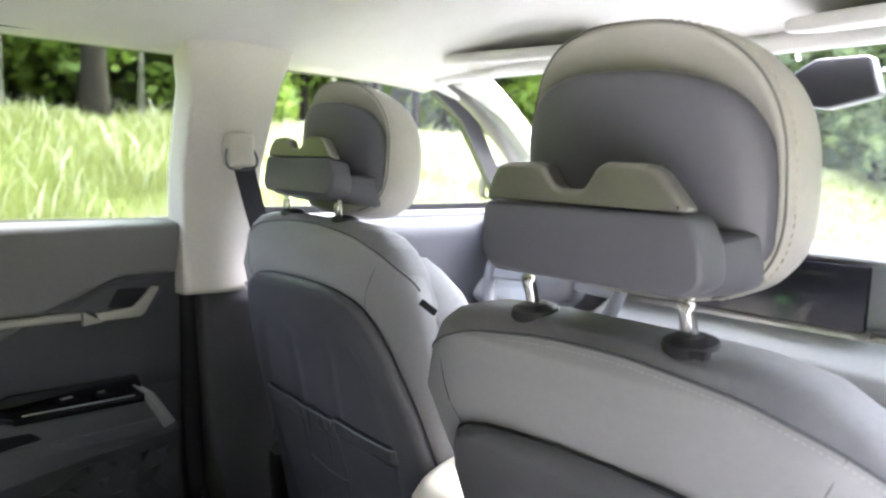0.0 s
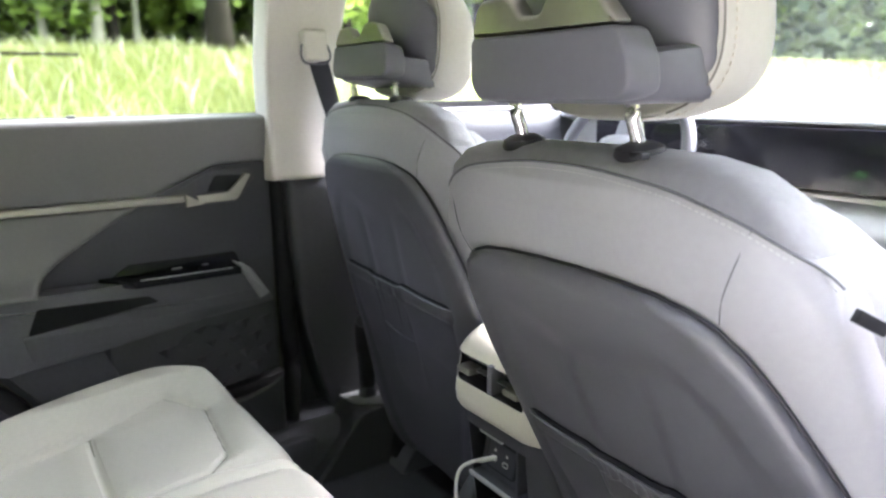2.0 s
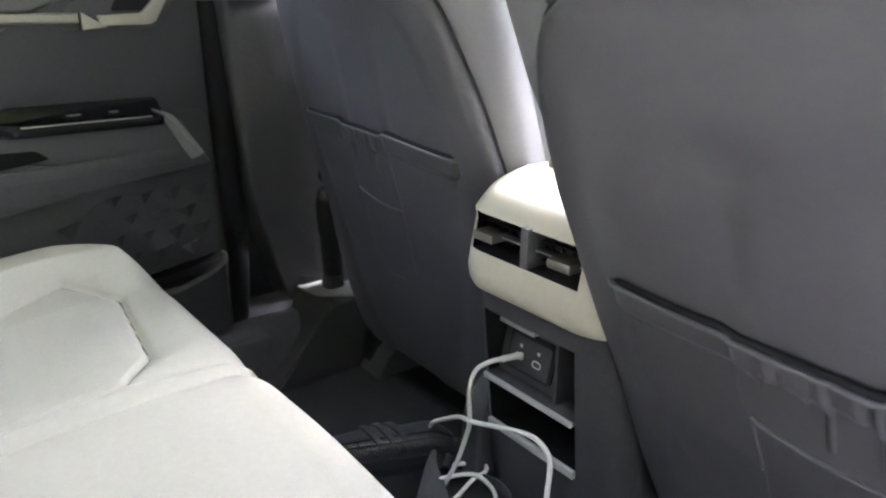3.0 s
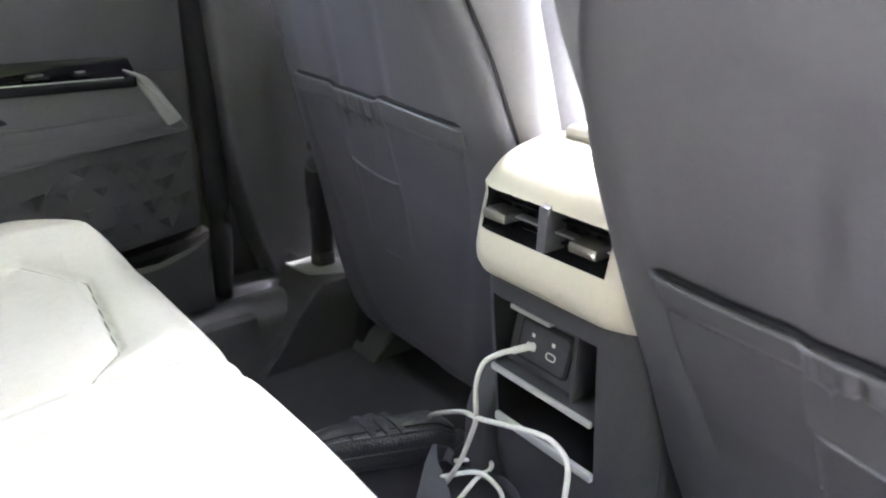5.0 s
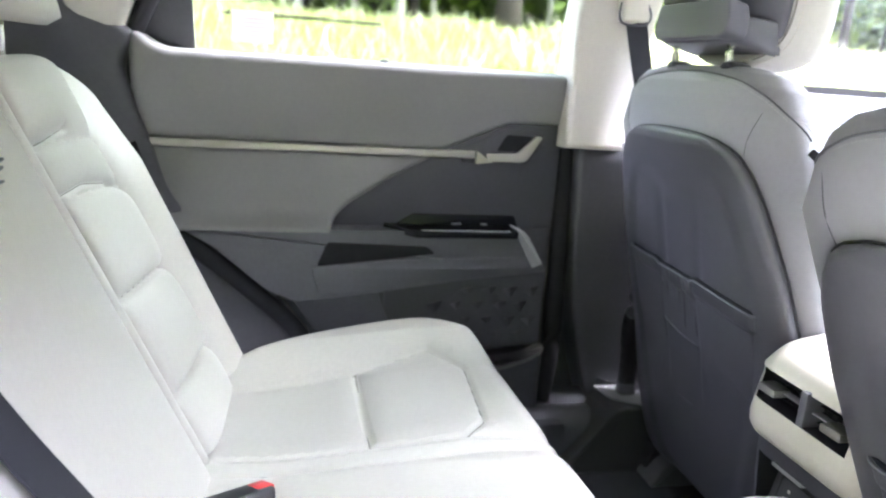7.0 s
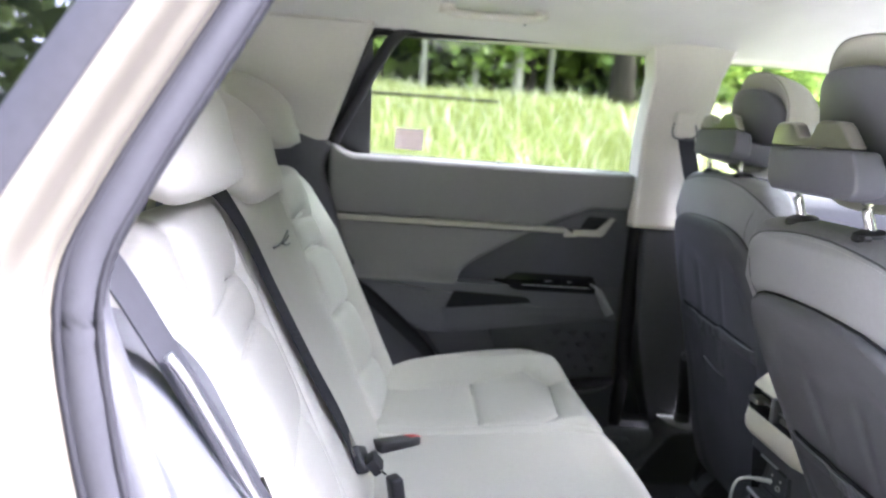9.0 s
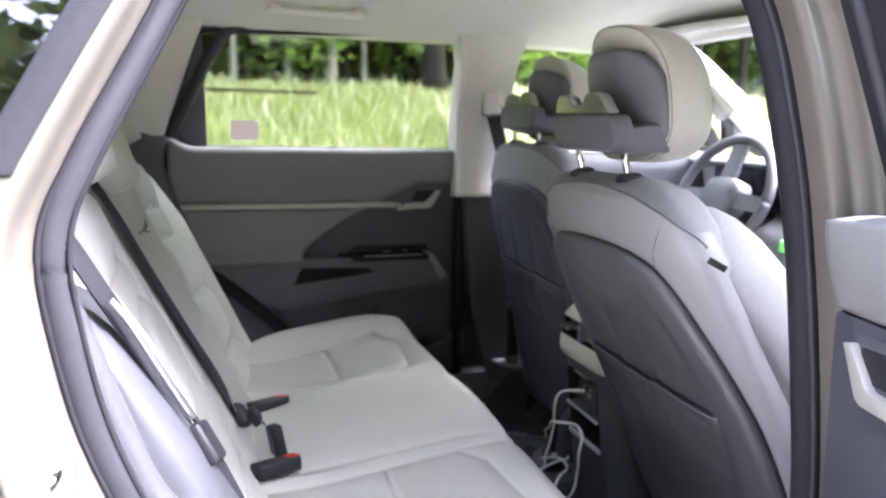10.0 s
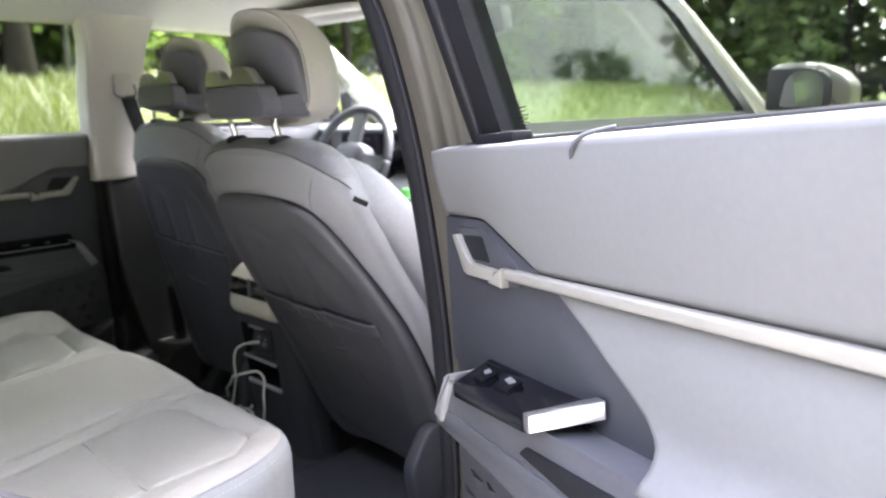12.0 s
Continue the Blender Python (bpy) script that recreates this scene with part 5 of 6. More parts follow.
for side, name, mat, lab in ((0, "cushion", CREAM, "cream leather cushion"), (1, "side_band", GREY_PALE, "pale grey leather side of the cushion"), (1.5, "side_band", GREY_PALE, "pale grey leather side of the cushion"), (2, "seat_insert", CREAM_RIB, "cream ribbed insert"), (2.5, "seat_insert", CREAM_RIB, "cream ribbed insert")):
    used = sorted({k for q in cells[side] for k in q})
    back_to = {k: n for n, k in enumerate(used)}
    obj(name, [cush[k] for k in used], [tuple(back_to[k] for k in q) for q in cells[side]], mat, bench, True, lab)
for s in (-1, 1):
    tube("seam", [cushion(0.5 + s * 0.5 * (0.896 if s > 0 else 0.936), q / 12) + Vector((0, 0, 0.0005)) for q in range(1, 13)], 0.0016, GREY, bench, 6, 3)
    dashes("stitching", [cushion(0.5 + s * 0.5 * (0.91 if s > 0 else 0.948), q / 12) + Vector((s * 0.001, 0, 0.0006)) for q in range(1, 11)], STITCH, bench, 0.004, 0.003, 0.0006)
rbox("bench_base", (-0.60, -0.05, 0.36), (0.60, 0.40, 0.60), CHARCOAL, bench, 0.02)

# backrest: a leaning height field
BD = Vector((0, -0.42, 0.907)).normalized()
BN = Vector((0, 0.907, 0.42)).normalized()
BO = Vector((0, -0.035, 0.645))
BACK_LINES = [((0.475, 0.0), (0.490, 0.075)), ((0.490, 0.075), (0.482, 0.222)), ((0.482, 0.222), (0.478, 0.35)), ((0.478, 0.35), (0.465, 0.43)), ((0.25, 0.392), (0.34, 0.392)), ((0.34, 0.392), (0.42, 0.378)), ((0.42, 0.378), (0.478, 0.35)), ((0.25, 0.246), (0.482, 0.222)), ((0.25, 0.092), (0.490, 0.075)), ((0.255, 0.455), (0.36, 0.466))]
SPLITS = (0.208, 0.240)


def back_depth(x, h):
    """Depth of the quilted leather: flat middle, stacked pads, proud bolsters."""
    ax = abs(x)
    d = 0.129
    edge = lerp([0.0, 0.075, 0.222, 0.35, 0.42, 0.55], [0.475, 0.490, 0.482, 0.478, 0.468, 0.45], h)
    if ax < SPLITS[0]:
        d += 0.004 + 0.014 * max(0.0, 1 - (ax / SPLITS[0]) ** 8) ** 0.5
    elif ax < SPLITS[1]:
        s = (ax - SPLITS[0]) / (SPLITS[1] - SPLITS[0])
        d += 0.012 * math.sin(math.pi * s) ** 0.6
    elif ax < edge:
        s, hh = (ax - SPLITS[1]) / (edge - SPLITS[1]), h + 0.10 * (ax - 0.25)
        for h0, h1 in ((-0.06, 0.094), (0.094, 0.245), (0.245, 0.388), (0.388, 0.462), (0.462, 0.66)):
            if h0 <= hh < h1:
                t = (hh - h0) / (h1 - h0)
                d += (0.004 + (0.012 if h0 == 0.388 else 0.021) * max(0.0, 1 - abs(2 * t - 1) ** 3.5) ** 0.5) * max(0.0, 1 - abs(2 * s - 1) ** 4) ** 0.5
        d += 0.012 * s * s
    else:
        s = (ax - edge) / (0.60 - edge)
        d += 0.010 + 0.036 * math.sin(math.pi / 2 * min(1.0, s / 0.7)) ** 0.8 * clamp((0.60 - h) / 0.22)
    q = min(seg_dist(ax, h, a, b) for a, b in BACK_LINES)
    d -= 0.007 * math.exp(-(q / 0.0040) ** 2) + 0.004 * math.exp(-(q / 0.015) ** 2)
    for c in SPLITS:
        d -= 0.010 * math.exp(-((ax - c) / 0.0045) ** 2)
    return d


def backrest(u, v):
    x = -0.61 + 1.22 * u
    hmax = 0.575 - 0.10 * max(0, (abs(x) - 0.46) / 0.14) ** 2
    side = max(0, (abs(x) - 0.545) / 0.065)
    if v < 0.84:
        h = 0.0 + (hmax - 0.04) * v / 0.84
        d = back_depth(x, h)
    else:
        a = (v - 0.84) / 0.16 * 2.2
        d0 = back_depth(x, hmax - 0.04)
        h = hmax - 0.04 + 0.04 * math.sin(min(a, math.pi / 2))
        d = d0 - 0.045 * (1 - math.cos(min(a, math.pi / 2))) - max(0, a - math.pi / 2) * 0.12
    d -= 0.075 * (1 - math.sqrt(max(0, 1 - min(1, side) ** 2)))
    return BO + BD * h + BN * (d - 0.115) + Vector((x, 0, 0))


grid("backrest", backrest, 400, 240, CREAM, bench, -0.03, label="cream leather backrest")
rbox("back_board", (-0.58, -0.05, 0.0), (0.58, -0.02, 0.56), CHARCOAL, bench, 0.01, m=Matrix.Translation(BO) @ Matrix.Rotation(math.atan2(0.42, 0.907), 4, "X") @ Matrix.Translation((0, -0.06, 0)))
for s in (-1, 1):
    for a, b in BACK_LINES:
        pts = [(s * (a[0] + (b[0] - a[0]) * t), a[1] + (b[1] - a[1]) * t) for t in (0, 0.25, 0.5, 0.75, 1)]
        tube("seam", [BO + BD * h + BN * (back_depth(x, h) - 0.1152) + Vector((x, 0, 0)) for x, h in pts if h < 0.5] or [BO, BO], 0.0012, SEAM_C, bench, 5, 3) if sum(h < 0.5 for _, h in pts) > 1 else None
    for a, b in CUSH_LINES:
        pts = [(s * (a[0] + (b[0] - a[0]) * t), a[1] + (b[1] - a[1]) * t) for t in (0, 0.25, 0.5, 0.75, 1)]
        tube("seam", [Vector((x, y, cushion_top(x, y) + 0.0004)) for x, y in pts], 0.0014, SEAM_C, bench, 5, 3) if max(y for _, y in pts) < 0.45 else None
for r, crease in ((0.0020, ((0.055, 0.452), (0.010, 0.449), (-0.035, 0.449), (-0.075, 0.453), (-0.112, 0.456))), (0.0020, ((-0.030, 0.447), (-0.065, 0.446), (-0.100, 0.449))), (0.0016, ((-0.020, 0.447), (-0.055, 0.438), (-0.085, 0.436)))):
    tube("slit", [BO + BD * h + BN * (back_depth(x, h) - 0.1145) + Vector((x, 0, 0)) for x, h in crease], r, SLATE, bench, 6, 5, label="pinched slit in the leather")
for s in (-1, 1):
    for c in SPLITS:
        tube("seam", [BO + BD * h + BN * (back_depth(c, h) - 0.1148) + Vector((s * c, 0, 0)) for h in np.linspace(0.0, 0.52, 14)], 0.0013, SEAM_C, bench, 5, 3)


def rear_headrest(x, wid, drop, name_label, back=0.0, low=0.0):
    """A draped headrest that sits over the top of the backrest."""
    h = thing("rear_headrest", (x, -0.28, 1.18), name_label, "headrest", "rear headrests")
    rings = []
    for k in range(13):
        t = k / 12
        z = 1.36 - low - (0.16 + drop - low) * t
        depth = lerp([0, 0.12, 0.4, 0.75, 0.92, 1.0], [0.012, 0.045, 0.062, 0.058, 0.042, 0.012], t)
        w = wid * lerp([0, 0.12, 0.45, 0.85, 0.95, 1.0], [0.72, 0.90, 1.0, 0.97, 0.88, 0.70], t)
        yc = lerp([0, 0.3, 0.7, 1.0], [-0.315, -0.285, -0.262, -0.225], t)
        rings.append(superring((x, yc - back, z), w, depth, 3.0, 48))
    loft("pad", rings, CREAM, h)
    for sx in (-1, 1):
        tube("post", [(x + sx * 0.06, -0.30, 1.15), (x + sx * 0.06, -0.30, 1.23)], 0.006, CHROME, h, 10, 3)
    return h


rear_headrest(-0.388, 0.138, -0.012, "cream leather rear headrest", 0.03)
rear_headrest(0.03, 0.118, 0.055, "low cream leather middle headrest", 0.0, 0.045)
rear_headrest(0.385, 0.155, 0.015, "cream leather rear headrest beside the open door")

# rear belts and buckles
def in_front(x, h, off):
    return BO + BD * h + BN * off + Vector((x, 0, 0))


belt = thing("rear_seat_belt", (0.2, -0.1, 0.66), "dark woven rear seat belt across the backrest", "seat belt", "rear seat belts")
tube("webbing", [in_front(0.265, 0.60, 0.015), in_front(0.246, 0.575, 0.036), in_front(0.200, 0.50, 0.038), in_front(0.184, 0.40, 0.038), in_front(0.164, 0.27, 0.040), in_front(0.142, 0.175, 0.042), in_front(0.112, 0.095, 0.036)], 0.0011, WEBBING, belt, flat=0.025, n=8, up=BN)
TM = Matrix.Translation(in_front(0.108, 0.085, 0.040)) @ Matrix.Rotation(radians(-64), 4, "X") @ Matrix.Rotation(radians(-28), 4, "Z")
rbox("tongue", (-0.029, -0.020, -0.009), (0.029, 0.024, 0.009), BLACK, belt, 0.005, 3, m=TM)
rbox("tongue_plate", (-0.012, -0.045, -0.0014), (0.020, -0.014, 0.0014), CHROME, belt, 0.0008, m=TM @ pose(0.012, 0, 0, 0, 0, 28), label="chrome belt tongue")
belt2 = thing("rear_seat_belt", (0.55, -0.1, 0.9), "dark rear seat belt by the door, edge light drawn in silver", "seat belt", "rear seat belts")
tube("webbing", [in_front(0.72, 0.63, 0.05), in_front(0.709, 0.549, 0.068), in_front(0.689, 0.471, 0.070), in_front(0.665, 0.38, 0.070), in_front(0.641, 0.29, 0.070)], 0.0011, WEBBING, belt2, flat=0.012, n=6, up=BN + Vector((0.5, 0, 0)))
# Light on the twisted belt's edge, put into a silver tube.
tube("webbing_glint", [in_front(0.699, 0.468, 0.075), in_front(0.694, 0.445, 0.078), in_front(0.682, 0.39, 0.078), in_front(0.667, 0.318, 0.078)], 0.0034, SILVER, belt2, 8, 5, label="silver line for light on the strap's edge")
TM2 = Matrix.Translation(in_front(0.648, 0.275, 0.075)) @ Matrix.Rotation(radians(-60), 4, "X") @ Matrix.Rotation(radians(-20), 4, "Z")
rbox("tongue", (-0.024, -0.028, -0.007), (0.024, 0.020, 0.007), BLACK, belt2, 0.005, 3, m=TM2)
rbox("tongue_plate", (-0.012, -0.055, -0.0014), (0.012, -0.02, 0.0014), CHROME, belt2, 0.0008, m=TM2, label="chrome belt tongue")
tube("lap_webbing", [in_front(0.650, 0.265, 0.070), in_front(0.648, 0.19, 0.068), in_front(0.645, 0.10, 0.062), in_front(0.64, 0.02, 0.05)], 0.0011, WEBBING, belt2, flat=0.016, n=6, up=BN + Vector((0.5, 0, 0)))
for base, end in (((-0.085, 0.005, 0.672), (-0.128, 0.066, 0.664)), ((0.205, 0.0, 0.672), (0.178, 0.058, 0.668))):
    bk = thing("belt_buckle", base, "black belt buckle with a red release button", "belt buckle", "rear belt buckles")
    A, E = Vector(base), Vector(end)
    M = look(A, E) @ pose(0, 0, 0, 0, 0, 12)
    L = (E - A).length
    rbox("body", (-0.019, -0.012, -L), (0.019, 0.013, 0.02), BLACK, bk, 0.005, 3, m=M)
    rbox("button", (-0.013, 0.002, -L - 0.0012), (0.013, 0.0142, -L + 0.022), RED, bk, 0.002, 2, m=M, label="red release button")
stalk = thing("belt_stalk", (0.10, 0.0, 0.66), "black belt stalk holding a chrome tongue", "belt buckle")
rbox("stalk_body", (-0.016, -0.011, 0.0), (0.016, 0.011, 0.075), BLACK, stalk, 0.005, 3, m=pose(0.132, 0.035, 0.645, 8, -8, 20))
tube("chrome_link", [in_front(0.110, 0.085, 0.044), in_front(0.118, 0.068, 0.060), in_front(0.128, 0.056, 0.070)], 0.0016, CHROME, stalk, flat=0.012, n=4, up=BN, label="chrome belt tongue")
rbox("link_block", (-0.02, -0.014, -0.009), (0.02, 0.014, 0.009), BLACK, stalk, 0.004, 2, m=Matrix.Translation(in_front(0.116, 0.072, 0.060)) @ Matrix.Rotation(radians(-50), 4, "X"))


# ---- rear doors ----
def far_map(a, n, z):
    return Vector((-0.745 + n, 0.655 - a, z))


HINGE, SWING = Vector((0.839, 0.553, 0)), radians(-21.5)
DD, DN = Vector((math.cos(SWING), math.sin(SWING), 0)), Vector((math.sin(SWING), -math.cos(SWING), 0))


def near_map(a, n, z):
    t, h = radians(4.3), z - 0.95
    return HINGE + DD * (a * math.cos(t) - h * math.sin(t)) + DN * n + Vector((0, 0, 0.941 + h * math.cos(t) + a * math.sin(t)))


def glass_n(z):
    return -0.038 + 0.34 * (z - 1.19)


DOOR = [(0.0, 0.46), (0.0, 1.185), (0.845, 1.185), (0.835, 1.08), (0.80, 0.95), (0.754, 0.869), (0.675, 0.826), (0.593, 0.749), (0.515, 0.645), (0.47, 0.55), (0.45, 0.46)]


def rear_door(P, label, sash=0.0):
    d = thing("rear_door", P(0.4, -0.05, 0.42), label, "car door", "rear doors")
    Q = lambda u, v, w: P(u, w, v)
    prism("outer_panel", fillet([(-0.03, 0.42), (-0.03, 1.19), (0.90, 1.20), (0.88, 1.05), (0.82, 0.90), (0.70, 0.80), (0.60, 0.70), (0.53, 0.55), (0.50, 0.42)], 0.03), Q, -0.135, -0.060, PAINT, d, 0.012, 3, label="ivory painted outer panel")
    prism("liner", fillet(DOOR, 0.02), Q, -0.060, -0.002, DARK, d, 0.006, 2)

    # upper grey panel: rolled top, lower edge dropping behind the dark bezel
    def upper(u, v):
        a = 0.004 + 0.835 * u
        z0 = lerp([0, 0.118, 0.15, 0.255, 1], [1.094, 1.092, 1.080, 1.0325, 1.0325], a)
        rise = 0.026 * clamp((a - 0.765) / 0.06) ** 2 * (0 if sash else 1)
        z = z0 + (1.186 + rise - z0) * min(1, v / 0.85)
        n = 0.008 + 0.020 * math.sin(math.pi * min(1, v / 0.85) * 0.5) - (0.004 if v < 0.02 else 0)
        if v > 0.85:
            t = (v - 0.85) / 0.15
            n = 0.028 - 0.062 * t
            z = 1.186 + rise + 0.006 * math.sin(t * math.pi * 0.6)
        e = min(u, 1 - u) / 0.015
        return P(a, n - 0.010 * max(0, 1 - e), z)

    grid("upper_panel", upper, 70, 26, GREY_DOOR, d, 0.003, label="grey soft upper panel")

    # lower grey panel behind the dark curve
    def lower(u, v):
        z = 0.867 + (1.016 - 0.867) * v
        a0 = lerp([0.867, 0.885, 0.90, 0.92, 0.94, 0.98, 1.016], [0.478, 0.473, 0.463, 0.441, 0.412, 0.348, 0.280], z)
        a = a0 + (0.815 - a0) * u
        n = 0.004 + 0.010 * math.sin(math.pi * min(1, v * 0.9 + 0.1)) + 0.053 * math.exp(-(v / 0.15) ** 1.4)
        e = min(1.0, u / 0.02)
        return P(a, n * (0.35 + 0.65 * e), z)

    grid("lower_panel", lower, 50, 20, GREY_DOOR, d, 0.003, label="grey soft lower panel")
    prism("trim_strip", [(0.189, 1.0170), (0.189, 1.0320), (0.815, 1.0320), (0.815, 1.0170)], Q, 0.0, 0.017, TRIM, d, 0.005, 4, label="pale champagne trim strip")
    # dark bezel with the door handle
    prism("bezel", fillet([(0.003, 0.872), (0.003, 1.091), (0.118, 1.089), (0.26, 1.030), (0.30, 1.010), (0.365, 0.980), (0.43, 0.940), (0.475, 0.905), (0.490, 0.868)], 0.008), Q, -0.002, 0.0045, BEZEL, d, 0.0015, label="dark slate plastic bezel")
    surround = prism("handle_surround", fillet([(0.036, 1.058), (0.048, 1.078), (0.130, 1.078), (0.21, 1.036), (0.215, 1.008), (0.075, 1.008)], 0.008), Q, 0.0, 0.0075, DARK, d, 0.002)
    # No hollow here: a proud black plate gives the recess its shade.
    prism("handle_recess_shade", fillet([(0.072, 1.034), (0.066, 1.066), (0.122, 1.068), (0.142, 1.034)], 0.006), Q, 0.0, 0.0085, FRAME, surround, 0.001)
    lever = [(0.158, 1.0125), (0.164, 1.0275), (0.098, 1.030), (0.060, 1.068), (0.047, 1.066), (0.077, 1.017), (0.087, 1.0130)]
    prism("door_handle", fillet(lever, 0.003), Q, 0.005, 0.0165, TRIM, surround, 0.0007, 2, label="champagne door handle")
    prism("lock_tab", [(0.150, 1.0105), (0.1865, 1.0330), (0.1865, 1.0070)], Q, 0.006, 0.019, TRIM, surround, 0.0015, label="pale pointed lock tab")
    # armrest
    arm = prism("armrest", fillet([(0.022, 0.786), (0.070, 0.868), (0.098, 0.8705), (0.47, 0.8705), (0.765, 0.872), (0.70, 0.835), (0.60, 0.748), (0.548, 0.722), (0.36, 0.745), (0.18, 0.772)], 0.010), Q, 0.0, 0.050, SLATE, d, 0.004, 3, label="slate plastic armrest")
    prism("armrest_lower_rail", fillet([(0.072, 0.820), (0.050, 0.795), (0.351, 0.752), (0.50, 0.742), (0.515, 0.795), (0.36, 0.810)], 0.006), Q, 0.030, 0.0525, SLATE, arm, 0.002, 2, label="slate lower rail")
    # Shade inside the pull pocket, put into a flat black plate.
    prism("pull_pocket_shade", fillet([(0.285, 0.8395), (0.267, 0.825), (0.357, 0.814), (0.504, 0.797), (0.484, 0.846)], 0.006), Q, 0.045, 0.0518, FRAME, arm, 0.001, label="black plate for the shade in the pull pocket")
    prism("end_cap", fillet([(0.103, 0.882), (0.080, 0.874), (0.034, 0.806), (0.058, 0.797)], 0.006), Q, 0.0, 0.058, GREY_PALE, arm, 0.004, label="satin silver armrest end")
    tilt, lean, fore = (0.3, 0.050, 0.03) if sash else (0.06, 0.0, 0.0)
    deck = lambda u, v, w: P(u, v, w + tilt * max(0, 0.066 - v) + lean * max(0, u - 0.10))
    panel = prism("switch_panel", fillet([(0.085 + fore, 0.008), (0.098 + fore, 0.068), (0.312, 0.070), (0.372, 0.010)], 0.006), deck, 0.858 if sash else 0.862, 0.876, GLOSS, d, 0.002, label="gloss black switch panel")
    prism("switch_riser", fillet([(0.082 + fore, 0.872), (0.092 + fore, 0.899), (0.31, 0.899), (0.352, 0.872)], 0.006), Q, 0.004, 0.012, GLOSS, panel, 0.002)
    for a0, a1 in ((0.150, 0.178), (0.205, 0.240)):
        sw = prism("window_switch", fillet([(a0, 0.024), (a0, 0.048), (a1, 0.048), (a1, 0.024)], 0.003), deck, 0.8765, 0.8815, GLOSS, panel, 0.0015)
        prism("switch_tip", fillet([(a0 + 0.008, 0.026), (a0 + 0.006, 0.034), (a1 - 0.010, 0.038), (a1 - 0.006, 0.030)], 0.002), deck, 0.8812, 0.8828, GREY_DOOR, sw, 0.0005, label="pale switch tip")
    prism("switch_edge", [(0.115, 0.874), (0.115, 0.8775), (0.30, 0.8775), (0.30, 0.874)], Q, 0.062, 0.066, SILVER, panel, 0.001)
    if sash:
        prism("pull_bar", fillet([(0.312, 0.070), (0.326, 0.072), (0.384, 0.010), (0.366, 0.008)], 0.003), lambda u, v, w: P(u, v, w + 0.3 * (0.07 - v) + lean * (u - 0.10)), 0.862, 0.882, SILVER, panel, 0.0008, label="satin silver bar at the switch panel's end")
    tube("edge_seal", [P(a, 0.030, z) for a, z in ((0.85, 1.02), (0.825, 0.95), (0.785, 0.870), (0.715, 0.815), (0.615, 0.730), (0.54, 0.655), (0.49, 0.56))], 0.019, FRAME, d, 10, 5, label="black rubber edge seal")
    # below the armrest: speaker panel with pressed triangles, map pocket
    speaker = prism("speaker_panel", fillet([(0.006, 0.50), (0.006, 0.785), (0.17, 0.765), (0.36, 0.738), (0.36, 0.50)], 0.01), Q, -0.002, 0.004, DARK, d, 0.002)
    lathe("speaker_grille", [(0.0, 0.004), (0.060, 0.004), (0.078, 0.002), (0.080, -0.002)], P(0.165, 0.003, 0.664), DARK, speaker, 30, P(0, 1, 0) - P(0, 0, 0))
    for i in range(5):
        for j in range(5):
            a, z = 0.035 + 0.048 * i + (0.024 if j % 2 else 0), 0.595 + 0.034 * j
            if z > 0.77 - 0.12 * a or (i == 4 and j > 3):
                continue
            t0, t1, t2, tp_ = P(a - 0.018, 0.0045, z + 0.012), P(a + 0.020, 0.0045, z + 0.004), P(a - 0.002, 0.0045, z - 0.016), P(a + 0.004, 0.0125, z + 0.010)
            obj("pressed_triangle", [t0, t1, t2, tp_], [(0, 1, 3), (1, 2, 3), (2, 0, 3), (0, 2, 1)], DARK, speaker, False)
    pocket = prism("map_pocket", fillet([(0.012, 0.47), (0.012, 0.612), (0.045, 0.590), (0.10, 0.572), (0.43, 0.560), (0.43, 0.47)], 0.008), Q, 0.0, 0.050, DARK, d, 0.006, 3, label="dark door map pocket")
    prism("pocket_lip", fillet([(0.014, 0.622), (0.050, 0.600), (0.105, 0.584), (0.42, 0.572), (0.42, 0.560), (0.10, 0.570), (0.045, 0.588), (0.014, 0.606)], 0.004), Q, 0.028, 0.060, GREY_DOOR, pocket, 0.004, label="slate pocket lip")
    prism("side_pad", fillet([(0.345, 0.655), (0.378, 0.736), (0.55, 0.716), (0.50, 0.645)], 0.006), Q, -0.002, 0.006, SLATE, d, 0.002)
    # window: frame, pane, dark fixed corner
    def ring(o, w):
        return [P(a, glass_n(z) + w, z) for a, z in o]

    lead = 0.0 if sash else -0.020
    outer = fillet([(-0.030 + lead + sash * 0.8, 1.186), (-0.022 + lead + sash * 0.8, 1.555), (0.745, 1.535), (0.80, 1.44), (0.895, 1.20), (0.89, 1.186)], 0.02)
    inner = fillet([(0.004 + lead + sash * 1.45, 1.190), (0.008 + lead + sash * 1.45, 1.520), (0.740, 1.497), (0.775, 1.42), (0.846, 1.215), (0.844, 1.190)], 0.02)
    frame_part = loft("window_frame", [ring(outer, -0.03), ring(outer, 0.010), ring(inner, 0.010), ring(inner, -0.03), ring(outer, -0.03)], FRAME, d, "edge", caps=False, label="black window frame")
    tube("frame_seal", [P(a, glass_n(z) + 0.012, z) for a, z in ((-0.012 + lead + sash, 1.19), (-0.008 + lead + sash, 1.40), (-0.006 + lead + sash, 1.535), (0.3, 1.528), (0.742, 1.512), (0.79, 1.41), (0.865, 1.21))], 0.007, RUBBER, frame_part, 8, 6)
    pane = prism("pane", fillet([(sash + lead, 1.18), (sash + lead, 1.53), (0.742, 1.51), (0.736, 1.18)], 0.01), lambda u, v, w: P(u, glass_n(v) + w, v), -0.012, -0.008, GLASS_TINT, frame_part, 0)
    pane.visible_shadow = False
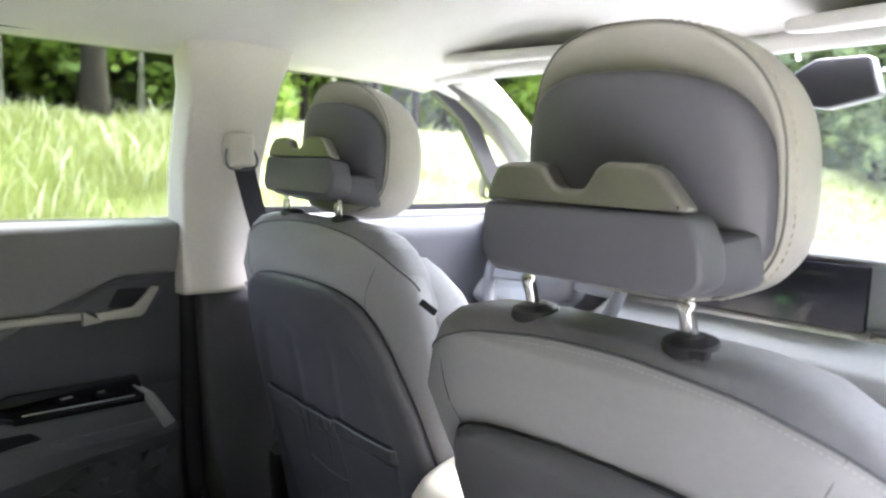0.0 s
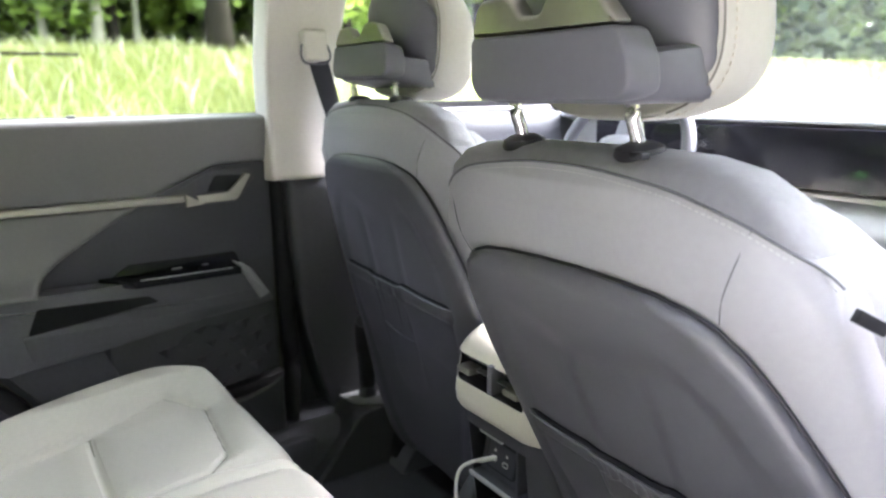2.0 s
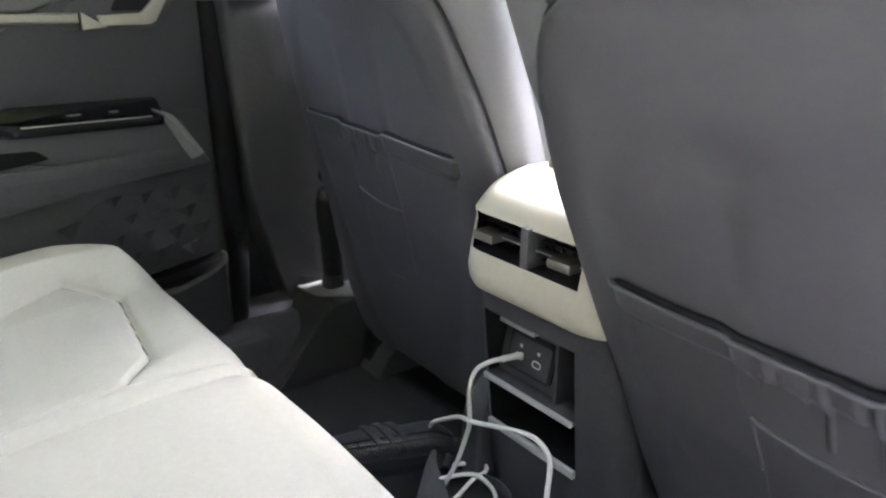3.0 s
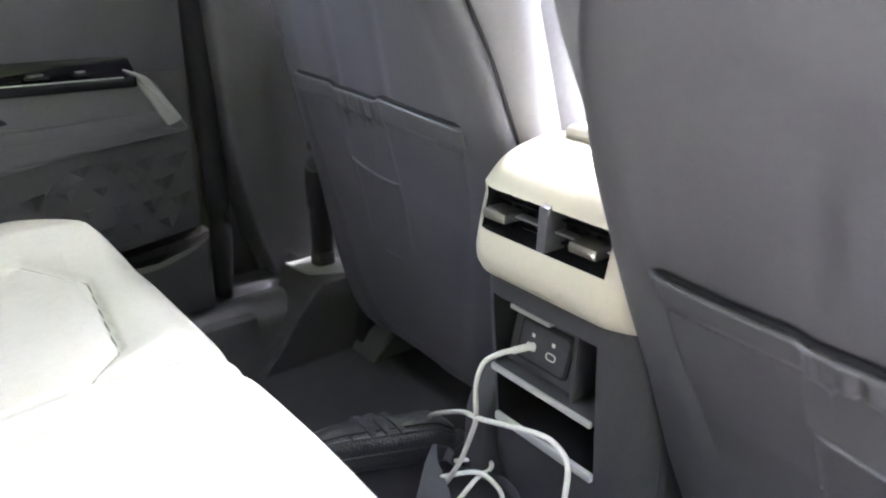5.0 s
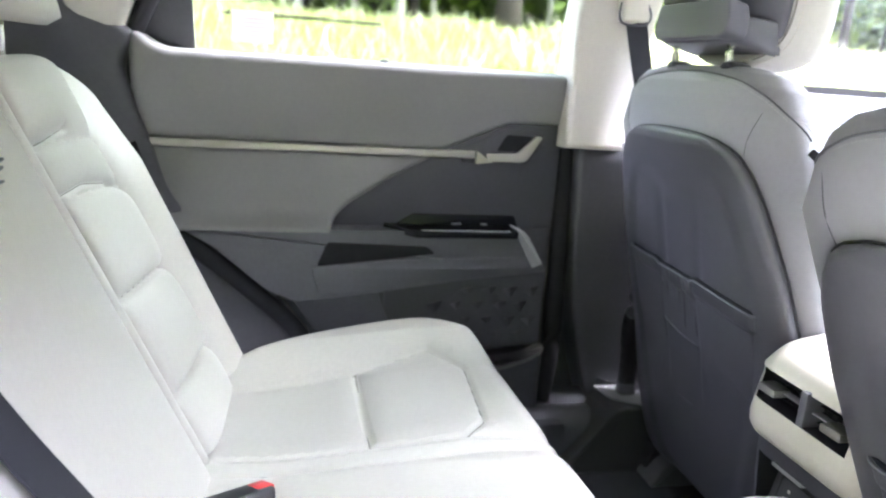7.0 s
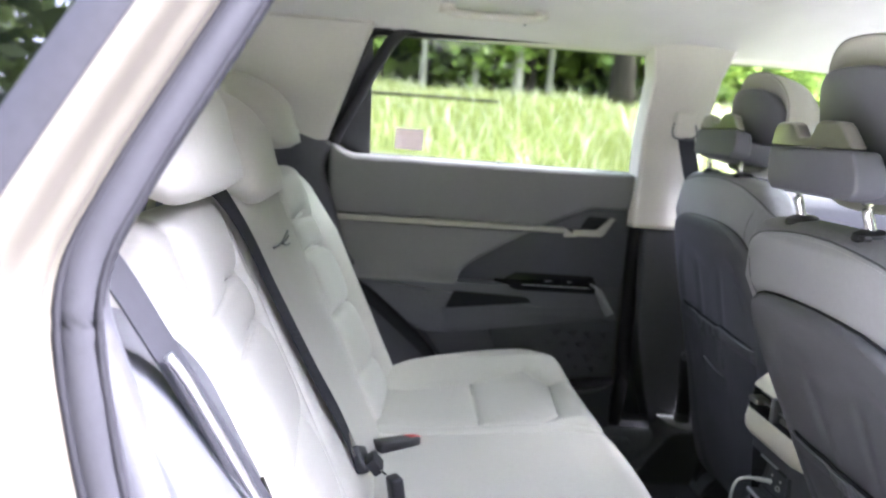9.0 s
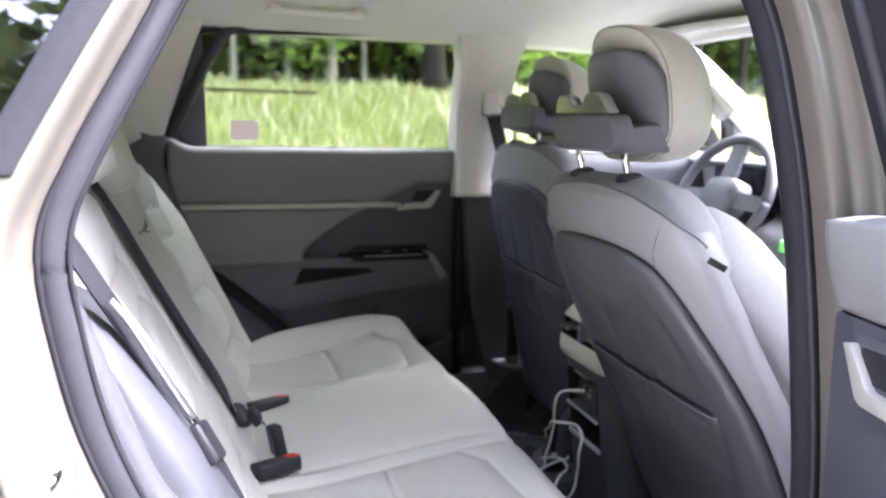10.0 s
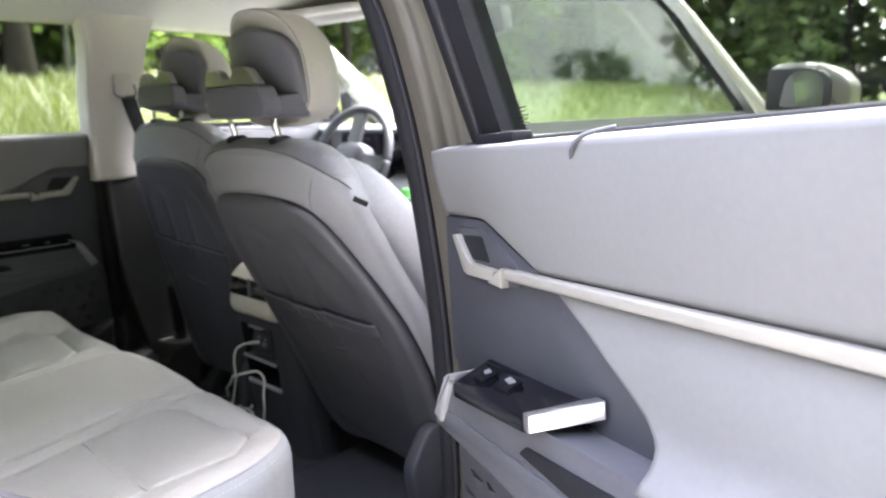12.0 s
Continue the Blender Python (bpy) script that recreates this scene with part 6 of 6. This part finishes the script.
    prism("fixed_corner", fillet([(0.734, 1.188), (0.738, 1.50), (0.765, 1.45), (0.85, 1.21), (0.85, 1.188)], 0.006), lambda u, v, w: P(u, glass_n(v) + w, v), -0.012, -0.002, DARK, frame_part, 0.002, label="dark fixed window corner")
    tube("belt_seal", [P(a, -0.030, 1.193) for a in (0.0, 0.2, 0.5, 0.74)], 0.004, RUBBER, frame_part, 6, 4)
    if sash:
        prism("sash_foot", fillet([(0.10, -0.03), (0.10, 0.0), (0.20, 0.0), (0.205, -0.03)], 0.006), lambda u, v, w: P(u, v, w), 1.186, 1.204, FRAME, frame_part, 0.004)
        tube("hook_arm", [P(0.36, 0.026, 1.168), P(0.368, 0.031, 1.178), P(0.382, 0.026, 1.190), P(0.405, 0.004, 1.196)], 0.0024, SLATE, d, 8, 5, label="slate shade hook")
    if not sash:
        rbox("shade_hook", (-0.010, -0.006, -0.008), (0.010, 0.010, 0.006), SLATE, d, 0.003, m=Matrix.Translation(P(0.382, -0.016, 1.194)))
    return d


rear_door(far_map, "closed rear door with grey panels and a dark armrest")
door_near = rear_door(near_map, "open rear door with grey panels and a dark armrest", 0.09)
sticker = prism("sticker", fillet([(0.592, 1.214), (0.592, 1.270), (0.668, 1.270), (0.668, 1.214)], 0.003), lambda u, v, w: far_map(u, glass_n(v) + w, v), -0.0078, -0.0072, STICKER, None, 0)
tagged(sticker, "pale information sticker on the door glass", "sticker")
for k in range(6):
    prism("print_line", [(0.60, 1.222 + 0.0075 * k), (0.60, 1.2245 + 0.0075 * k), (0.655 - 0.004 * (k % 3), 1.2245 + 0.0075 * k), (0.655 - 0.004 * (k % 3), 1.222 + 0.0075 * k)], lambda u, v, w: far_map(u, glass_n(v) + w, v), -0.0070, -0.0068, INK, sticker, 0)
for k in range(5):
    prism("glass_marking", [(0.163, 1.213 + 0.005 * k), (0.163, 1.2143 + 0.005 * k), (0.186 - 0.005 * (k % 2), 1.2143 + 0.005 * k), (0.186 - 0.005 * (k % 2), 1.213 + 0.005 * k)], lambda u, v, w: near_map(u, glass_n(v) + w, v), -0.0078, -0.0074, BLACK, door_near, 0)
grab = thing("grab_handle", (-0.49, 0.2, 1.55), "pale folding grab handle under the headliner", "grab handle")
tube("grip", [(-0.525, 0.09, 1.553), (-0.500, 0.10, 1.542), (-0.492, 0.13, 1.538), (-0.490, 0.20, 1.537), (-0.492, 0.27, 1.538), (-0.500, 0.30, 1.542), (-0.525, 0.31, 1.553)], 0.010, PILLAR, grab, 10, 5)
for y in (0.09, 0.31):
    rbox("grab_mount", (-0.545, y - 0.018, 1.542), (-0.505, y + 0.018, 1.566), PILLAR, grab, 0.006)
tube("coat_hook", [(-0.50, 0.265, 1.540), (-0.495, 0.268, 1.526), (-0.485, 0.27, 1.524)], 0.003, SILVER, grab, 6, 4)


# ---- outside ----
def ground_z(x, y):
    bank = 1.75 / (1 + math.exp(-(-x - 7.0) / 1.2)) + 0.02 * max(0, -x - 9)
    bank += 0.9 / (1 + math.exp(-(y - 16.0) / 2.5)) * (1 / (1 + math.exp(-(x + 3) / 2)))
    bank += 0.7 / (1 + math.exp(-(x - 8.0) / 1.5))
    return bank * (1 - math.exp(-(x * x + y * y) / 12)) + 0.05 * noise.noise(Vector((x * 0.5, y * 0.5, 0)))


def spread(t, near, far):
    s = 2 * t - 1
    return math.copysign(near * abs(s) + (far - near) * abs(s) ** 4, s)


ground = grid("ground", lambda u, v: (spread(u, 22, 900), spread(v, 26, 900), ground_z(spread(u, 22, 900), spread(v, 26, 900)) if max(abs(spread(u, 22, 900)), abs(spread(v, 26, 900))) < 40 else 2.0), 90, 90, SOIL, thick=0.0)
tagged(ground, "green meadow ground round the car", "ground", kind="structure")
rng = random.Random(7)


def blades(name, n, place, h0, h1, w, mat, label, category):
    verts, faces = [], []
    for _ in range(n):
        x, y = place()
        z = ground_z(x, y) - 0.02
        clump = 0.75 + 0.5 * noise.noise(Vector((x * 0.9, y * 0.9, 3)))
        h, a, lean = rng.uniform(h0, h1) * clump, rng.uniform(0, 6.28), rng.uniform(0.15, 1.1)
        ww = w * rng.uniform(0.6, 1.4)
        dx, dy = math.cos(a) * ww, math.sin(a) * ww
        b = rng.uniform(0, 6.28)
        lx, ly = math.cos(b) * lean * h, math.sin(b) * lean * h
        k = len(verts)
        verts += [(x - dx, y - dy, z), (x + dx, y + dy, z), (x + dx * 0.7 + lx * 0.35, y + dy * 0.7 + ly * 0.35, z + h * 0.6), (x - dx * 0.7 + lx * 0.35, y - dy * 0.7 + ly * 0.35, z + h * 0.6), (x + lx, y + ly, z + h)]
        faces += [(k, k + 1, k + 2, k + 3), (k + 3, k + 2, k + 4)]
    me = bpy.data.meshes.new(name)
    me.from_pydata(verts, [], faces)
    me.materials.append(mat)
    return tagged(new(name, me), label, category, kind="stuff")


def left_place():
    d = rng.random() ** 1.4
    return -3.0 - 12 * d, rng.uniform(-4 - 12 * d, 5 + 14 * d)


def front_place():
    d = rng.random() ** 1.3
    return rng.uniform(-4, 9) * (0.5 + d), 3.2 + 16 * d


def right_place():
    d = rng.random()
    return 3.0 + 10 * d, rng.uniform(-10, 14)


blades("meadow_grass", 260000, left_place, 0.08, 0.42, 0.0032, BLADE, "tall bright green meadow grass beside the car", "grass")
blades("meadow_grass", 16000, front_place, 0.12, 0.40, 0.012, BLADE, "green meadow grass ahead of the car", "grass")
blades("meadow_grass", 9000, right_place, 0.12, 0.40, 0.014, BLADE, "green meadow grass behind the open door", "grass")
def bank_place():
    return rng.uniform(-15, 1), rng.uniform(10, 25)


blades("meadow_grass", 15000, bank_place, 0.10, 0.32, 0.016, BLADE, "green meadow grass on the bank ahead", "grass")
blades("meadow_flowers", 900, bank_place, 0.22, 0.36, 0.016, FLOWER, "small yellow flowers on the bank ahead", "flowers")
blades("meadow_flowers", 7000, left_place, 0.30, 0.58, 0.010, FLOWER, "pale seed heads and flowers in the meadow", "flowers")


def leaves(name, centres, n, size, mat, parent):
    verts, faces = [], []
    for c, r in centres:
        for _ in range(n):
            v = Vector((rng.gauss(0, 1), rng.gauss(0, 1), rng.gauss(0, 0.8))).normalized() * r * rng.random() ** 0.4
            p = Vector(c) + v
            s = size * rng.uniform(0.5, 1.3)
            a = Vector((rng.gauss(0, 1), rng.gauss(0, 1), rng.gauss(0, 0.5))).normalized() * s
            b = a.cross(Vector((rng.gauss(0, 1), rng.gauss(0, 1), rng.gauss(0, 1)))).normalized() * s * 0.6
            k = len(verts)
            verts += [p - a, p + b * 0.8, p + a, p - b * 0.8]
            faces.append((k, k + 1, k + 2, k + 3))
    me = bpy.data.meshes.new(name)
    me.from_pydata(verts, [], faces)
    me.materials.append(mat)
    ob = new(name, me)
    ob.parent = parent
    ob.matrix_parent_inverse = root_inverse(parent)
    return ob


def tree(x, y, h, r, mat, bare=0.3, n=260, size=0.16, label="tall leafy tree at the edge of the meadow", girth=0.0, bark=None):
    z = ground_z(x, y)
    t = thing("tree", (x, y, z), label, "tree", "trees round the meadow")
    lean = rng.uniform(-0.3, 0.3), rng.uniform(-0.3, 0.3)
    pts = [(x + lean[0] * k * k + rng.uniform(-0.05, 0.05), y + lean[1] * k * k, z - 0.1 + h * k) for k in (0, 0.25, 0.5, 0.75, 0.95)]
    rr, bark = girth or h * 0.010 + 0.03, bark or BARK
    tube("trunk", pts, [rr * 1.25, rr, rr * 0.8, rr * 0.5, rr * 0.2], bark, t, 8, 4)
    cs = []
    for _ in range(14):
        k = rng.uniform(bare, 1.0)
        a = rng.uniform(0, 6.28)
        q = r * (1.15 - abs(k - 0.6)) * rng.uniform(0.5, 1.0)
        c = (x + lean[0] * k * k + math.cos(a) * q, y + lean[1] * k * k + math.sin(a) * q, z + h * k)
        cs.append((c, r * rng.uniform(0.32, 0.6)))
        base = (x + lean[0] * k * k, y + lean[1] * k * k, z + h * max(0.15, k - 0.15))
        tube("limb", [base, ((base[0] + c[0]) / 2, (base[1] + c[1]) / 2, (base[2] + c[2]) / 2 + 0.1), c], [rr * 0.35, rr * 0.22, rr * 0.08], bark, t, 5, 3)
    leaves("crown", cs, n, size, mat, t)
    return t


def woodland(name, place, n, size, mat, label):
    """Dense far foliage: one mass of leaf clumps."""
    verts, faces = [], []
    for _ in range(n):
        c = Vector(place())
        s = size * rng.uniform(0.5, 1.4)
        a = Vector((rng.gauss(0, 1), rng.gauss(0, 1), rng.gauss(0, 0.6))).normalized() * s
        b = a.cross(Vector((rng.gauss(0, 1), rng.gauss(0, 1), rng.gauss(0, 1)))).normalized() * s * 0.7
        k = len(verts)
        verts += [c - a, c + b, c + a, c - b]
        faces.append((k, k + 1, k + 2, k + 3))
    me = bpy.data.meshes.new(name)
    me.from_pydata(verts, [], faces)
    me.materials.append(mat)
    return tagged(new(name, me), label, "woodland", kind="stuff")


def canopy(t):
    """Height of the wood's edge along its length."""
    return 10.5 + 2.2 * math.sin(0.33 * t) + 1.4 * math.sin(0.9 * t + 1) + 0.7 * math.sin(2.1 * t)


def wood_left():
    y = rng.uniform(-24, 40)
    return -21 - rng.uniform(0, 5) ** 1.0, y, 1.4 + rng.random() ** 1.2 * canopy(y)


def wood_front():
    x = rng.uniform(-22, 34)
    return x, 29 + rng.uniform(0, 5), 0.8 + rng.random() * canopy(x + 7)


def wood_right():
    y = rng.uniform(-30, 34)
    return 18 + rng.uniform(0, 5), y, 0.6 + rng.random() * 0.75 * canopy(y + 3)


def wood_back():
    x = rng.uniform(-22, 22)
    return x, -17 - rng.uniform(0, 4), 0.6 + rng.random() * 0.8 * canopy(x)


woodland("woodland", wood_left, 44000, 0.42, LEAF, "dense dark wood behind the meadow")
woodland("woodland", lambda: (lambda p: (p[0] + 2.5, p[1], p[2]))(wood_left()), 13000, 0.30, LEAF_LIGHT, "light green leaves at the wood's edge, sun put into their colour")
woodland("woodland", wood_front, 30000, 0.38, LEAF, "dense dark wood ahead of the car")
woodland("woodland", wood_right, 24000, 0.40, LEAF, "dense dark wood beside the track")
woodland("woodland", wood_back, 14000, 0.40, LEAF, "dense wood behind the car")
for k in range(26):
    y = -15 + 1.55 * k + rng.uniform(-0.5, 0.5)
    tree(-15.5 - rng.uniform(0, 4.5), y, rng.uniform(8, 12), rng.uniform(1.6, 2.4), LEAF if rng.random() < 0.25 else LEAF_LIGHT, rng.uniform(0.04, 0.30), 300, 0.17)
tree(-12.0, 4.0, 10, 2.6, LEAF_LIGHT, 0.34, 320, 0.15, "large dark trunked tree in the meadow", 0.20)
for k, (x, y) in enumerate(((-16.4, 1.75), (-15.8, 2.68), (-16.6, 3.6), (-16.2, 0.5), (-17.0, -1.2), (-16.6, -3.4), (-16.4, 6.4), (-17.2, 8.8), (-16.2, 11.5))):
    tree(x, y, rng.uniform(10, 13), 1.7, LEAF, 0.62, 220, 0.17, "tall pale trunked tree at the wood's edge", 0.075 if k != 1 else 0.10, BARK_PALE)
for k in range(12):
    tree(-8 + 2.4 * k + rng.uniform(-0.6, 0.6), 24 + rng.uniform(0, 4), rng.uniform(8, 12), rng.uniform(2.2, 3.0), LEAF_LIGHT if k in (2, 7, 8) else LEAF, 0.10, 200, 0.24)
for k in range(9):
    tree(14 + rng.uniform(0, 3), -14 + 3.6 * k, rng.uniform(8, 12), rng.uniform(2.2, 3.0), LEAF, 0.08, 200, 0.24)
for x, y in ((9.4, -0.4), (8.8, -3.0), (9.6, -7.6), (8.6, -10.4), (11.8, -12.5), (10.2, -5.2), (10.8, 2.6)):
    tree(x, y, rng.uniform(8, 10), 2.8, LEAF, 0.10, 300, 0.22, "tall dark leafy tree beside the track")
# Unseen ground strip added as a reflector for the car's interior.
track = grid("track", lambda u, v: (-1.7 + 6.2 * u, -12 + 15 * v, ground_z(-1.7 + 6.2 * u, -12 + 15 * v) + 0.03 - 0.05 * max(0, abs(2 * u - 1) - 0.8) * 5), 30, 60, BOUNCE_GROUND, thick=0.0)
tagged(track, "unseen pale ground under the car, added to bounce light", "track", kind="structure")
log = tube("fallen_log", [(-9.0, -0.6, ground_z(-9.0, -0.6) + 0.22), (-8.9, 0.2, ground_z(-8.9, 0.2) + 0.25), (-9.1, 1.4, ground_z(-9.1, 1.4) + 0.22)], 0.022, BARK, None, 8, 4)
tagged(log, "dark wooden rail among the grass", "rail")
